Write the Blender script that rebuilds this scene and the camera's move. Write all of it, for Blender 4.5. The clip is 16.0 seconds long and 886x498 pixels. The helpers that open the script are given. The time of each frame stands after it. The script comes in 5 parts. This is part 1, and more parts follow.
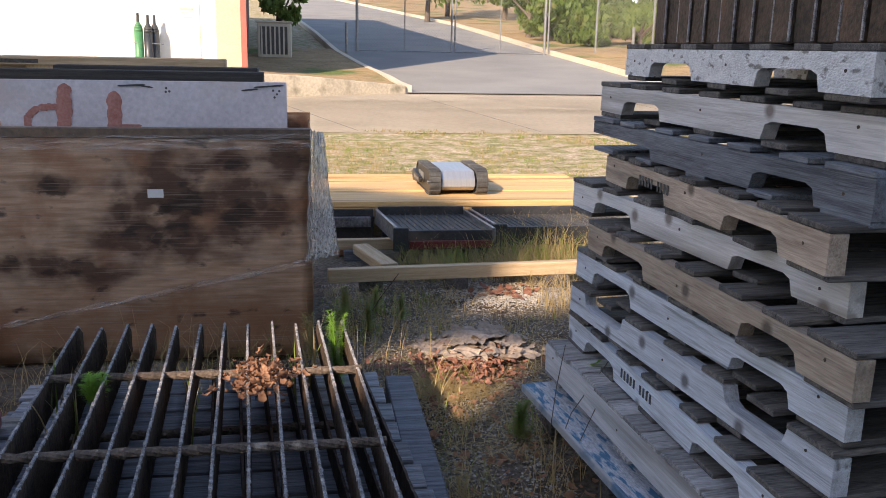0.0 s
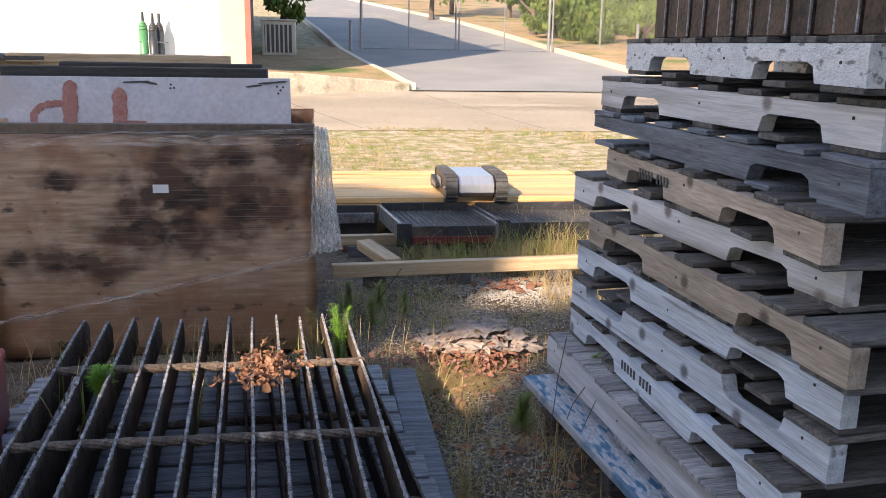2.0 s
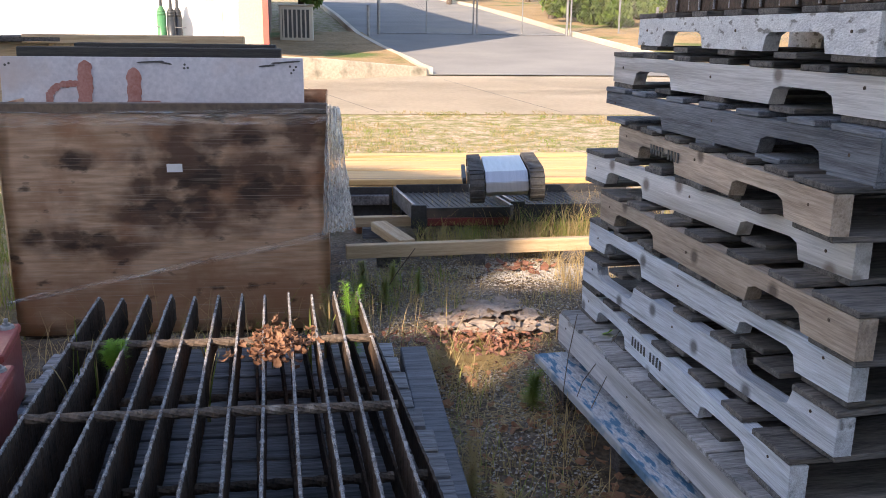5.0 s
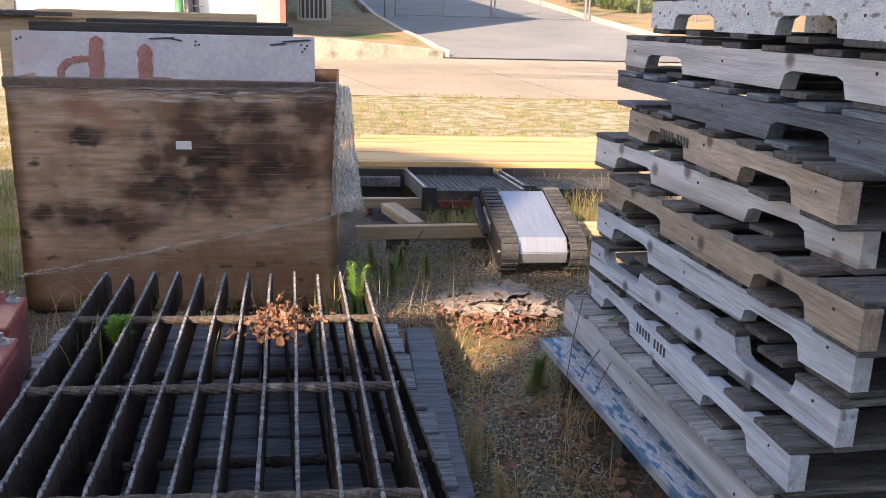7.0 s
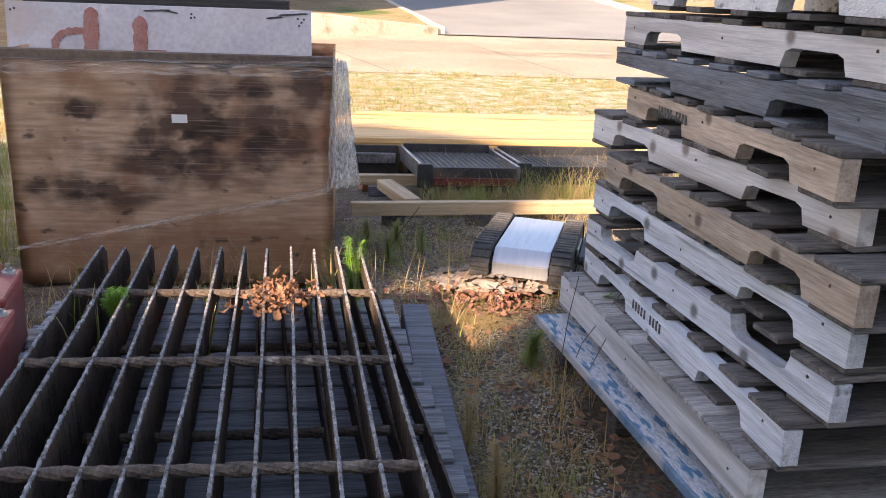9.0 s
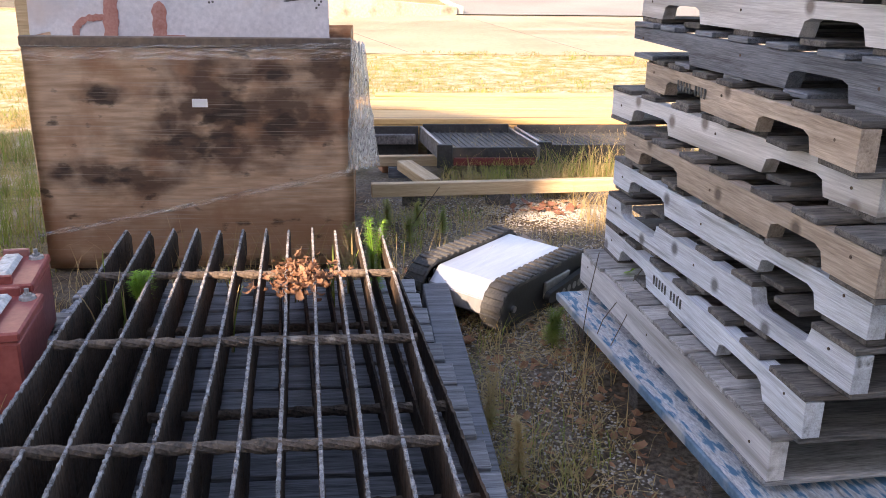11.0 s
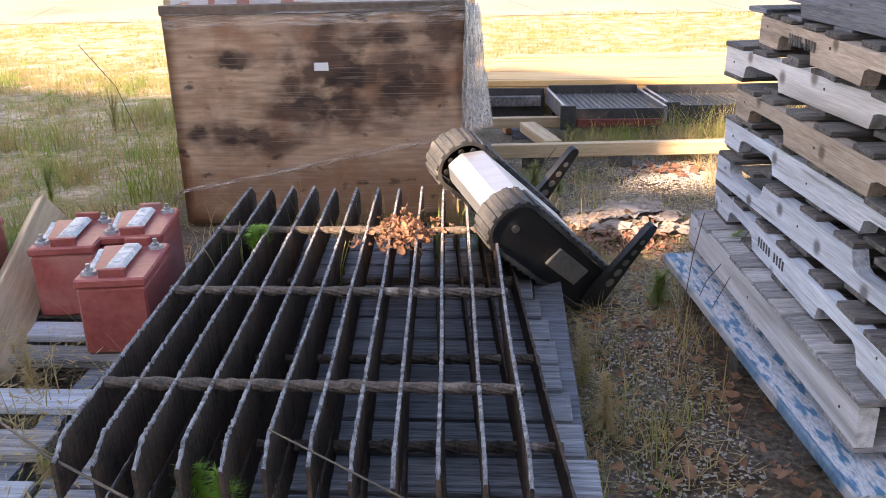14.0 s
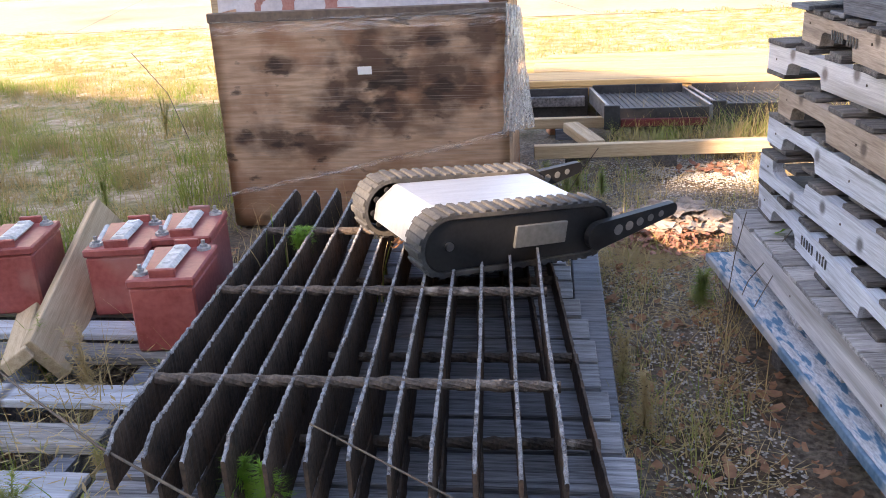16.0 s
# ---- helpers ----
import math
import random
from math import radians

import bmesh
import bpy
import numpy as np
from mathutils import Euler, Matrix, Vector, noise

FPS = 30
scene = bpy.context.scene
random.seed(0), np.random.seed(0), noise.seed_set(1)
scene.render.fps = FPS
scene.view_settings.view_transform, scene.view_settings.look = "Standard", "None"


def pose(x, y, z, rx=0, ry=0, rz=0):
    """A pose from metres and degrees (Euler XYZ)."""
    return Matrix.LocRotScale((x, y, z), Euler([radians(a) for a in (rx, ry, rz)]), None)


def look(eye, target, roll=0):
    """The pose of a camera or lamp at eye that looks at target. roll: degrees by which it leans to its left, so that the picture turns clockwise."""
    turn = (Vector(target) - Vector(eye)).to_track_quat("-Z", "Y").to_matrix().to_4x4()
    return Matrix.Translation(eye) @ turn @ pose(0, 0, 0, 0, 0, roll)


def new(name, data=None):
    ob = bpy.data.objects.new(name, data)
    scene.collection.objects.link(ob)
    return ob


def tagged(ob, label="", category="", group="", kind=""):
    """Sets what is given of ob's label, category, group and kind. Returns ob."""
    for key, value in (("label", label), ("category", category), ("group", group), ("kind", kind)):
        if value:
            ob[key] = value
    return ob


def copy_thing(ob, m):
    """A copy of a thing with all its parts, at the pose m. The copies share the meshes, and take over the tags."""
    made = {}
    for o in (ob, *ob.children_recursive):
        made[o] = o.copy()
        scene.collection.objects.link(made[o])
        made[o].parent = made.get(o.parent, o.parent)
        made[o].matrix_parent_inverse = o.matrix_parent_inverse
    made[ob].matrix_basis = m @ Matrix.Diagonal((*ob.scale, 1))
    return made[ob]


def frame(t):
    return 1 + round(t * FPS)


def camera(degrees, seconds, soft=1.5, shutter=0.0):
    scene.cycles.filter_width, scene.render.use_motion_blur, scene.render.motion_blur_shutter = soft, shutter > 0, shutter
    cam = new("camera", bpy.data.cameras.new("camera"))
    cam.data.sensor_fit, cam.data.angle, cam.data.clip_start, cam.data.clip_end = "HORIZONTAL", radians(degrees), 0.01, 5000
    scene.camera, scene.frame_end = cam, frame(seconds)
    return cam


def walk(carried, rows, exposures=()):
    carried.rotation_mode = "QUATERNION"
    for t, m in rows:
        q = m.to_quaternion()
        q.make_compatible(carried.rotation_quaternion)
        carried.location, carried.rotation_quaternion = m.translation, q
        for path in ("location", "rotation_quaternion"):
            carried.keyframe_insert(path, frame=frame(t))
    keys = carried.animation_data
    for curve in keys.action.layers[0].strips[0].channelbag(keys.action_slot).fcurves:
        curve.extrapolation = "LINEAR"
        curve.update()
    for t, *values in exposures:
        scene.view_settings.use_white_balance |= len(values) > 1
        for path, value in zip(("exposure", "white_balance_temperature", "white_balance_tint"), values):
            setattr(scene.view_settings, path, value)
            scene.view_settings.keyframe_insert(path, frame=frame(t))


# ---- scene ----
cam = camera(54.6, 16.0, soft=0.85)
PATH = [
    (0, (0.051, -0.193, 1.234), (0.357, 1.73, 0.779), 1.2),
    (0.5, (0.047, -0.2, 1.229), (0.349, 1.721, 0.76), 1.2),
    (1, (0.053, -0.208, 1.232), (0.351, 1.714, 0.766), 1.1),
    (1.5, (0.052, -0.218, 1.231), (0.354, 1.705, 0.773), 1.1),
    (2, (0.055, -0.221, 1.226), (0.35, 1.703, 0.766), 1.0),
    (2.5, (0.058, -0.224, 1.213), (0.342, 1.698, 0.74), 0.5),
    (3, (0.063, -0.225, 1.208), (0.335, 1.696, 0.722), 0.2),
    (3.5, (0.063, -0.23, 1.202), (0.33, 1.691, 0.714), 0.5),
    (4, (0.066, -0.233, 1.202), (0.332, 1.688, 0.712), 0.5),
    (6.5, (0.096, -0.227, 1.194), (0.32, 1.694, 0.688), 1.4),
    (7, (0.102, -0.225, 1.192), (0.322, 1.691, 0.663), 1.6),
    (7.5, (0.106, -0.225, 1.189), (0.327, 1.686, 0.641), 1.9),
    (8, (0.093, -0.222, 1.186), (0.326, 1.683, 0.621), 2.4),
    (10.5, (0.09, -0.241, 1.182), (0.308, 1.658, 0.591), 1.2),
    (11, (0.096, -0.242, 1.18), (0.28, 1.651, 0.561), 0.9),
    (11.5, (0.089, -0.249, 1.18), (0.242, 1.634, 0.524), 0.7),
    (12, (0.108, -0.258, 1.182), (0.159, 1.623, 0.507), 1.0),
    (12.5, (0.167, -0.266, 1.179), (0.114, 1.614, 0.498), 1.0),
    (13, (0.201, -0.279, 1.177), (0.115, 1.598, 0.491), 0.2),
    (13.5, (0.211, -0.29, 1.179), (0.101, 1.584, 0.489), -0.5),
    (14, (0.218, -0.302, 1.178), (0.071, 1.567, 0.483), -1.5),
    (14.5, (0.229, -0.312, 1.182), (0.05, 1.553, 0.484), -2.2),
    (15, (0.24, -0.319, 1.179), (0.035, 1.542, 0.477), -2.4),
    (15.5, (0.24, -0.326, 1.18), (0.01, 1.534, 0.482), -2.4),
    (16, (0.241, -0.331, 1.184), (-0.016, 1.53, 0.496), -2.9),
]
EXPOSURES = [(0.0, 0.85, 6600, 16), (1.0, 1.05, 6600, 16), (2.0, 1.18, 6600, 16), (4.0, 1.18, 6600, 16), (7.0, 1.28, 6850, 19), (8.0, 1.4, 7000, 20), (10.5, 1.68, 7350, 22), (12.0, 1.82, 7350, 22), (14.0, 1.95, 7250, 21), (16.0, 2.0, 7200, 21)]
walk(cam, [(t, look(e, g, r)) for t, e, g, r in PATH], EXPOSURES)

# ---- light ----
SUN = Vector((1.05, 1.40, -1.0)).normalized()
world = bpy.data.worlds.new("sky")
scene.world = world
world.use_nodes = True
wn = world.node_tree.nodes
sky = wn.new("ShaderNodeTexSky")
sky.sky_type, sky.sun_disc = "NISHITA", False
sky.sun_elevation = math.asin(-SUN.z)
sky.sun_rotation = math.atan2(-SUN.x, -SUN.y)
wn["Background"].inputs["Strength"].default_value = 0.15
world.node_tree.links.new(sky.outputs[0], wn["Background"].inputs["Color"])
sun = new("sun", bpy.data.lights.new("sun", "SUN"))
sun.data.energy, sun.data.angle, sun.data.color = 5.0, radians(0.6), (1.0, 0.83, 0.62)
sun.matrix_world = Matrix.Translation((0, 0, 20)) @ SUN.to_track_quat("-Z", "Y").to_matrix().to_4x4()


# ---- materials ----
def mat(name, c1, c2, rough=0.8, scale=8.0, fine=80.0, bump=0.3, metal=0.0, stretch=(1, 1, 1), c3=None, dist=0.004, vary=0.0, spec=None, c3lo=0.56, c3hi=0.68, stretch2=None, c3scale=0.35, knots=None):
    """Two scales of variation in object space: a broad one between c1 and c2, stains of c3, and a fine grain that also gives relief."""
    m = bpy.data.materials.new(name)
    m.use_nodes = True
    nt = m.node_tree
    n, l = nt.nodes, nt.links
    b = n["Principled BSDF"]
    tc, mp = n.new("ShaderNodeTexCoord"), n.new("ShaderNodeMapping")
    mp.inputs["Scale"].default_value = stretch
    l.new(tc.outputs["Object"], mp.inputs["Vector"])
    info = n.new("ShaderNodeObjectInfo")
    off = n.new("ShaderNodeVectorMath")
    off.operation = "SCALE"
    off.inputs[0].default_value = (37.0, 61.0, 23.0)
    l.new(info.outputs["Random"], off.inputs["Scale"])
    l.new(off.outputs[0], mp.inputs["Location"])
    big, small = n.new("ShaderNodeTexNoise"), n.new("ShaderNodeTexNoise")
    big.inputs["Scale"].default_value, big.inputs["Detail"].default_value = scale, 5
    small.inputs["Scale"].default_value, small.inputs["Detail"].default_value = fine, 4
    l.new(mp.outputs[0], big.inputs["Vector"])
    l.new(mp.outputs[0], small.inputs["Vector"])
    mix = n.new("ShaderNodeMix")
    mix.data_type = "RGBA"
    mix.inputs[6].default_value, mix.inputs[7].default_value = (*c1, 1), (*c2, 1)
    add = n.new("ShaderNodeMath")
    add.operation = "MULTIPLY_ADD"
    add.inputs[1].default_value = 0.55
    l.new(small.outputs[0], add.inputs[0])
    half = n.new("ShaderNodeMath")
    half.operation = "MULTIPLY"
    half.inputs[1].default_value = 0.6
    l.new(big.outputs[0], half.inputs[0])
    l.new(half.outputs[0], add.inputs[2])
    rng = n.new("ShaderNodeMapRange")
    rng.inputs[1].default_value, rng.inputs[2].default_value = 0.40, 0.74
    l.new(add.outputs[0], rng.inputs[0])
    l.new(rng.outputs[0], mix.inputs[0])
    col = mix.outputs[2]
    if c3:
        st = n.new("ShaderNodeTexNoise")
        st.inputs["Scale"].default_value, st.inputs["Detail"].default_value = scale * c3scale, 6
        if stretch2:
            mp2 = n.new("ShaderNodeMapping")
            mp2.inputs["Scale"].default_value = stretch2
            l.new(tc.outputs["Object"], mp2.inputs["Vector"])
            l.new(mp2.outputs[0], st.inputs["Vector"])
        else:
            l.new(mp.outputs[0], st.inputs["Vector"])
        r2 = n.new("ShaderNodeMapRange")
        r2.inputs[1].default_value, r2.inputs[2].default_value = c3lo, c3hi
        l.new(st.outputs[0], r2.inputs[0])
        m2 = n.new("ShaderNodeMix")
        m2.data_type = "RGBA"
        m2.inputs[7].default_value = (*c3, 1)
        l.new(r2.outputs[0], m2.inputs[0])
        l.new(col, m2.inputs[6])
        col = m2.outputs[2]
    if knots:
        sp, cb, vo, kr, km = n.new("ShaderNodeSeparateXYZ"), n.new("ShaderNodeCombineXYZ"), n.new("ShaderNodeTexVoronoi"), n.new("ShaderNodeMapRange"), n.new("ShaderNodeMix")
        sh = n.new("ShaderNodeVectorMath")
        sh.operation = "ADD"
        l.new(tc.outputs["Object"], sh.inputs[0])
        l.new(off.outputs[0], sh.inputs[1])
        l.new(sh.outputs[0], sp.inputs[0])
        l.new(sp.outputs["X"], cb.inputs["X"])
        l.new(sp.outputs["Z"], cb.inputs["Y"])
        vo.voronoi_dimensions = "2D"
        vo.inputs["Scale"].default_value = 4.5
        l.new(cb.outputs[0], vo.inputs["Vector"])
        kr.inputs[1].default_value, kr.inputs[2].default_value, kr.inputs[3].default_value, kr.inputs[4].default_value = 0.045, 0.11, 0.85, 0.0
        l.new(vo.outputs["Distance"], kr.inputs[0])
        km.data_type = "RGBA"
        km.inputs[7].default_value = (*knots, 1)
        l.new(kr.outputs[0], km.inputs[0])
        l.new(col, km.inputs[6])
        col = km.outputs[2]
        small.inputs["Distortion"].default_value = big.inputs["Distortion"].default_value = 0.5
    if vary:
        hsv = n.new("ShaderNodeHueSaturation")
        vr = n.new("ShaderNodeMapRange")
        vr.inputs[3].default_value, vr.inputs[4].default_value = 1 - vary, 1 + vary
        l.new(info.outputs["Random"], vr.inputs[0])
        l.new(vr.outputs[0], hsv.inputs["Value"])
        l.new(col, hsv.inputs["Color"])
        col = hsv.outputs[0]
    l.new(col, b.inputs["Base Color"])
    b.inputs["Roughness"].default_value, b.inputs["Metallic"].default_value = rough, metal
    if spec is not None:
        b.inputs["Specular IOR Level"].default_value = spec
    if bump:
        bp = n.new("ShaderNodeBump")
        bp.inputs["Strength"].default_value, bp.inputs["Distance"].default_value = bump, dist
        l.new(small.outputs[0], bp.inputs["Height"])
        l.new(bp.outputs[0], b.inputs["Normal"])
    return m


GRAIN = (0.7, 15, 15)
M = {
    "wood_grey": mat("weathered_grey_wood", (0.33, 0.345, 0.375), (0.63, 0.66, 0.72), 0.85, 3, 20, 0.8, stretch=GRAIN, c3=(0.16, 0.16, 0.165), c3lo=0.60, c3hi=0.72, c3scale=0.8, vary=0.12, knots=(0.09, 0.08, 0.08)),
    "wood_brown": mat("weathered_brown_wood", (0.23, 0.17, 0.125), (0.50, 0.40, 0.32), 0.8, 3, 18, 0.6, stretch=(0.8, 11, 11), c3=(0.16, 0.13, 0.11), vary=0.15, knots=(0.08, 0.055, 0.04)),
    "wood_pale": mat("pale_worn_wood", (0.42, 0.40, 0.395), (0.68, 0.655, 0.645), 0.8, 3, 20, 0.4, stretch=GRAIN, c3=(0.30, 0.27, 0.245), vary=0.1, knots=(0.15, 0.11, 0.09)),
    "wood_dark": mat("dark_damp_wood", (0.06, 0.065, 0.075), (0.22, 0.235, 0.27), 0.85, 5, 26, 0.5, stretch=GRAIN, vary=0.15),
    "wood_white": mat("flaking_white_painted_wood", (0.50, 0.50, 0.52), (0.72, 0.72, 0.73), 0.75, 10, 40, 0.6, stretch=(3, 6, 6), c3=(0.22, 0.21, 0.2), c3scale=0.9, c3lo=0.58, c3hi=0.66, dist=0.006),
    # deck tone darkened to put the shade of the pallet gaps into the colour
    "deck_grey": mat("worn_shade_toned_deck_wood", (0.030, 0.027, 0.025), (0.17, 0.152, 0.14), 0.88, 5, 26, 0.5, stretch=(14, 1.2, 14), vary=0.25),
    "wood_blue": mat("blue_painted_wood", (0.26, 0.265, 0.28), (0.66, 0.67, 0.69), 0.75, 6, 26, 0.6, stretch=(2.5, 9, 9), c3=(0.06, 0.17, 0.28), c3lo=0.50, c3hi=0.60, c3scale=1.0),
    "lumber": mat("new_yellow_lumber", (0.50, 0.30, 0.12), (0.70, 0.47, 0.22), 0.65, 3, 26, 0.25, stretch=GRAIN, c3=(0.30, 0.16, 0.06), vary=0.08),
    "plank": mat("tan_plank_wood", (0.36, 0.25, 0.14), (0.56, 0.43, 0.28), 0.75, 4, 26, 0.35, stretch=GRAIN, c3=(0.30, 0.22, 0.13), vary=0.1),
    "rust": mat("rusted_black_steel", (0.025, 0.018, 0.013), (0.115, 0.072, 0.048), 0.75, 12, 90, 0.8, metal=0.2, c3=(0.16, 0.08, 0.04), c3scale=0.6, c3lo=0.6, c3hi=0.75),
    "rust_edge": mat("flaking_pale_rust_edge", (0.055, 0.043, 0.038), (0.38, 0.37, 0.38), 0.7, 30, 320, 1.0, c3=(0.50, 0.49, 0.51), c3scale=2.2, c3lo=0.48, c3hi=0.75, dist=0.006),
    "rod": mat("rust_scaled_rod", (0.035, 0.027, 0.022), (0.17, 0.125, 0.095), 0.85, 24, 120, 1.0, c3=(0.34, 0.28, 0.23), c3lo=0.6, c3hi=0.7, c3scale=0.6, dist=0.006),
    "card": None,
    "card_edge": mat("dark_crumpled_carton_edge", (0.07, 0.05, 0.04), (0.17, 0.12, 0.085), 0.5, 8, 50, 0.4),
    "white_board": mat("white_fibre_board", (0.46, 0.45, 0.49), (0.66, 0.64, 0.67), 0.7, 3, 60, 0.1, c3=(0.50, 0.42, 0.40), c3scale=0.8),
    "red_spray": mat("faded_red_spray_paint", (0.30, 0.115, 0.09), (0.44, 0.23, 0.20), 0.7, 12, 90, 0.1),
    "black_timber": mat("blackened_timber", (0.02, 0.02, 0.02), (0.06, 0.055, 0.05), 0.8, 6, 40, 0.4, stretch=GRAIN),
    "battery": mat("dusty_maroon_plastic", (0.24, 0.045, 0.038), (0.37, 0.10, 0.085), 0.45, 7, 60, 0.1, c3=(0.40, 0.19, 0.165), c3scale=0.6, c3lo=0.60, c3hi=0.75, vary=0.08),
    "cap": mat("dusty_grey_cap_plastic", (0.36, 0.35, 0.34), (0.74, 0.73, 0.71), 0.55, 20, 90, 0.15),
    "lead": mat("dull_lead", (0.25, 0.25, 0.26), (0.45, 0.45, 0.46), 0.5, 30, 120, 0.3, metal=0.7),
    "alu": mat("brushed_aluminium", (0.46, 0.47, 0.50), (0.57, 0.58, 0.61), 0.40, 6, 90, 0.05, metal=0.75, stretch=(1, 10, 1)),
    "rubber": mat("dusty_black_rubber", (0.025, 0.025, 0.027), (0.085, 0.082, 0.08), 0.7, 9, 90, 0.3, c3=(0.17, 0.15, 0.13), c3scale=0.6),
    "black_plate": mat("black_anodised_plate", (0.010, 0.010, 0.011), (0.024, 0.024, 0.026), 0.45, 9, 90, 0.05),
    "grey_plate": mat("grey_metal_plate", (0.22, 0.22, 0.21), (0.34, 0.33, 0.32), 0.45, 9, 60, 0.05, metal=0.5),
    "steel": mat("bright_steel", (0.5, 0.5, 0.52), (0.65, 0.65, 0.66), 0.3, 20, 90, 0.05, metal=1.0),
    "black_steel": mat("black_painted_steel", (0.012, 0.012, 0.014), (0.04, 0.04, 0.045), 0.5, 8, 70, 0.15, c3=(0.12, 0.09, 0.07)),
    "mesh_steel": mat("grey_expanded_steel", (0.03, 0.03, 0.03), (0.11, 0.105, 0.10), 0.6, 8, 120, 0.5),
    "red_steel": mat("shade_toned_red_paint", (0.085, 0.010, 0.010), (0.15, 0.022, 0.02), 0.45, 8, 70, 0.1),
    "dirt": None,
    "concrete": mat("pale_concrete", (0.52, 0.45, 0.345), (0.65, 0.57, 0.455), 0.9, 0.7, 14, 0.2, c3=(0.42, 0.36, 0.28), c3scale=0.5),
    "old_concrete": mat("stained_old_concrete", (0.36, 0.31, 0.24), (0.56, 0.49, 0.38), 0.9, 1.6, 20, 0.4, c3=(0.20, 0.18, 0.13), c3scale=1.2),
    "asphalt": mat("sun_bleached_asphalt", (0.19, 0.185, 0.18), (0.28, 0.27, 0.255), 0.9, 0.6, 30, 0.3, c3=(0.28, 0.26, 0.23), c3scale=0.5),
    "straw_bank": mat("straw_covered_bank", (0.22, 0.15, 0.07), (0.42, 0.29, 0.15), 0.95, 1.2, 10, 0.8, c3=(0.10, 0.14, 0.03), dist=0.05),
    "white_wall": mat("white_painted_wall", (0.76, 0.75, 0.72), (0.82, 0.81, 0.78), 0.6, 0.8, 20, 0.03),
    "tan_trim": mat("tan_painted_trim", (0.45, 0.36, 0.27), (0.52, 0.43, 0.33), 0.6, 2, 30, 0.05),
    "red_trim": mat("red_painted_metal", (0.42, 0.09, 0.07), (0.50, 0.13, 0.1), 0.5, 3, 40, 0.05),
    "dark_wall": mat("shade_dark_wall", (0.16, 0.09, 0.07), (0.26, 0.16, 0.12), 0.85, 2, 20, 0.2),
    "cyl_green": mat("green_gas_cylinder_paint", (0.05, 0.17, 0.07), (0.07, 0.23, 0.10), 0.4, 5, 40, 0.03),
    "cyl_dark": mat("dark_gas_cylinder_paint", (0.02, 0.025, 0.03), (0.05, 0.055, 0.06), 0.4, 5, 40, 0.03),
    "ac": mat("beige_sheet_metal", (0.46, 0.42, 0.34), (0.54, 0.49, 0.40), 0.5, 4, 30, 0.05),
    "dark_slot": mat("dark_louvre_metal", (0.05, 0.05, 0.05), (0.09, 0.09, 0.085), 0.6, 8, 50, 0.05),
    "galv": mat("galvanised_steel", (0.22, 0.22, 0.22), (0.34, 0.34, 0.34), 0.45, 10, 60, 0.05, metal=0.6),
    "leaf": mat("bright_weed_green", (0.16, 0.34, 0.03), (0.34, 0.54, 0.08), 0.6, 20, 60, 0.0),
    "leaf_dark": mat("tree_leaf_green", (0.07, 0.13, 0.02), (0.20, 0.27, 0.05), 0.6, 2, 8, 0.0, c3=(0.20, 0.20, 0.05)),
    "grass": mat("grass_blades", (0.13, 0.20, 0.03), (0.32, 0.37, 0.08), 0.7, 3, 20, 0.0, c3=(0.38, 0.29, 0.13), c3scale=0.8, c3lo=0.45, c3hi=0.6),
    "straw": mat("dry_straw_stems", (0.34, 0.24, 0.10), (0.56, 0.43, 0.22), 0.75, 6, 30, 0.0),
    "dead_leaf": mat("dry_brown_leaves", (0.22, 0.10, 0.055), (0.48, 0.27, 0.165), 0.75, 12, 40, 0.1),
    "red_leaf": mat("dry_reddish_shreds", (0.13, 0.05, 0.032), (0.31, 0.145, 0.095), 0.8, 14, 50, 0.1),
    "bark": mat("tree_bark", (0.07, 0.05, 0.035), (0.17, 0.13, 0.1), 0.9, 6, 30, 0.6),
    "paper": mat("torn_pale_paper", (0.19, 0.145, 0.115), (0.40, 0.325, 0.265), 0.85, 14, 60, 0.3, c3=(0.22, 0.12, 0.085), c3lo=0.6),
    "label": mat("white_paper_label", (0.72, 0.72, 0.72), (0.80, 0.80, 0.80), 0.6, 10, 50, 0.0),
    "ink": mat("dark_stamp_ink", (0.05, 0.05, 0.05), (0.09, 0.085, 0.08), 0.8, 20, 80, 0.0),
}



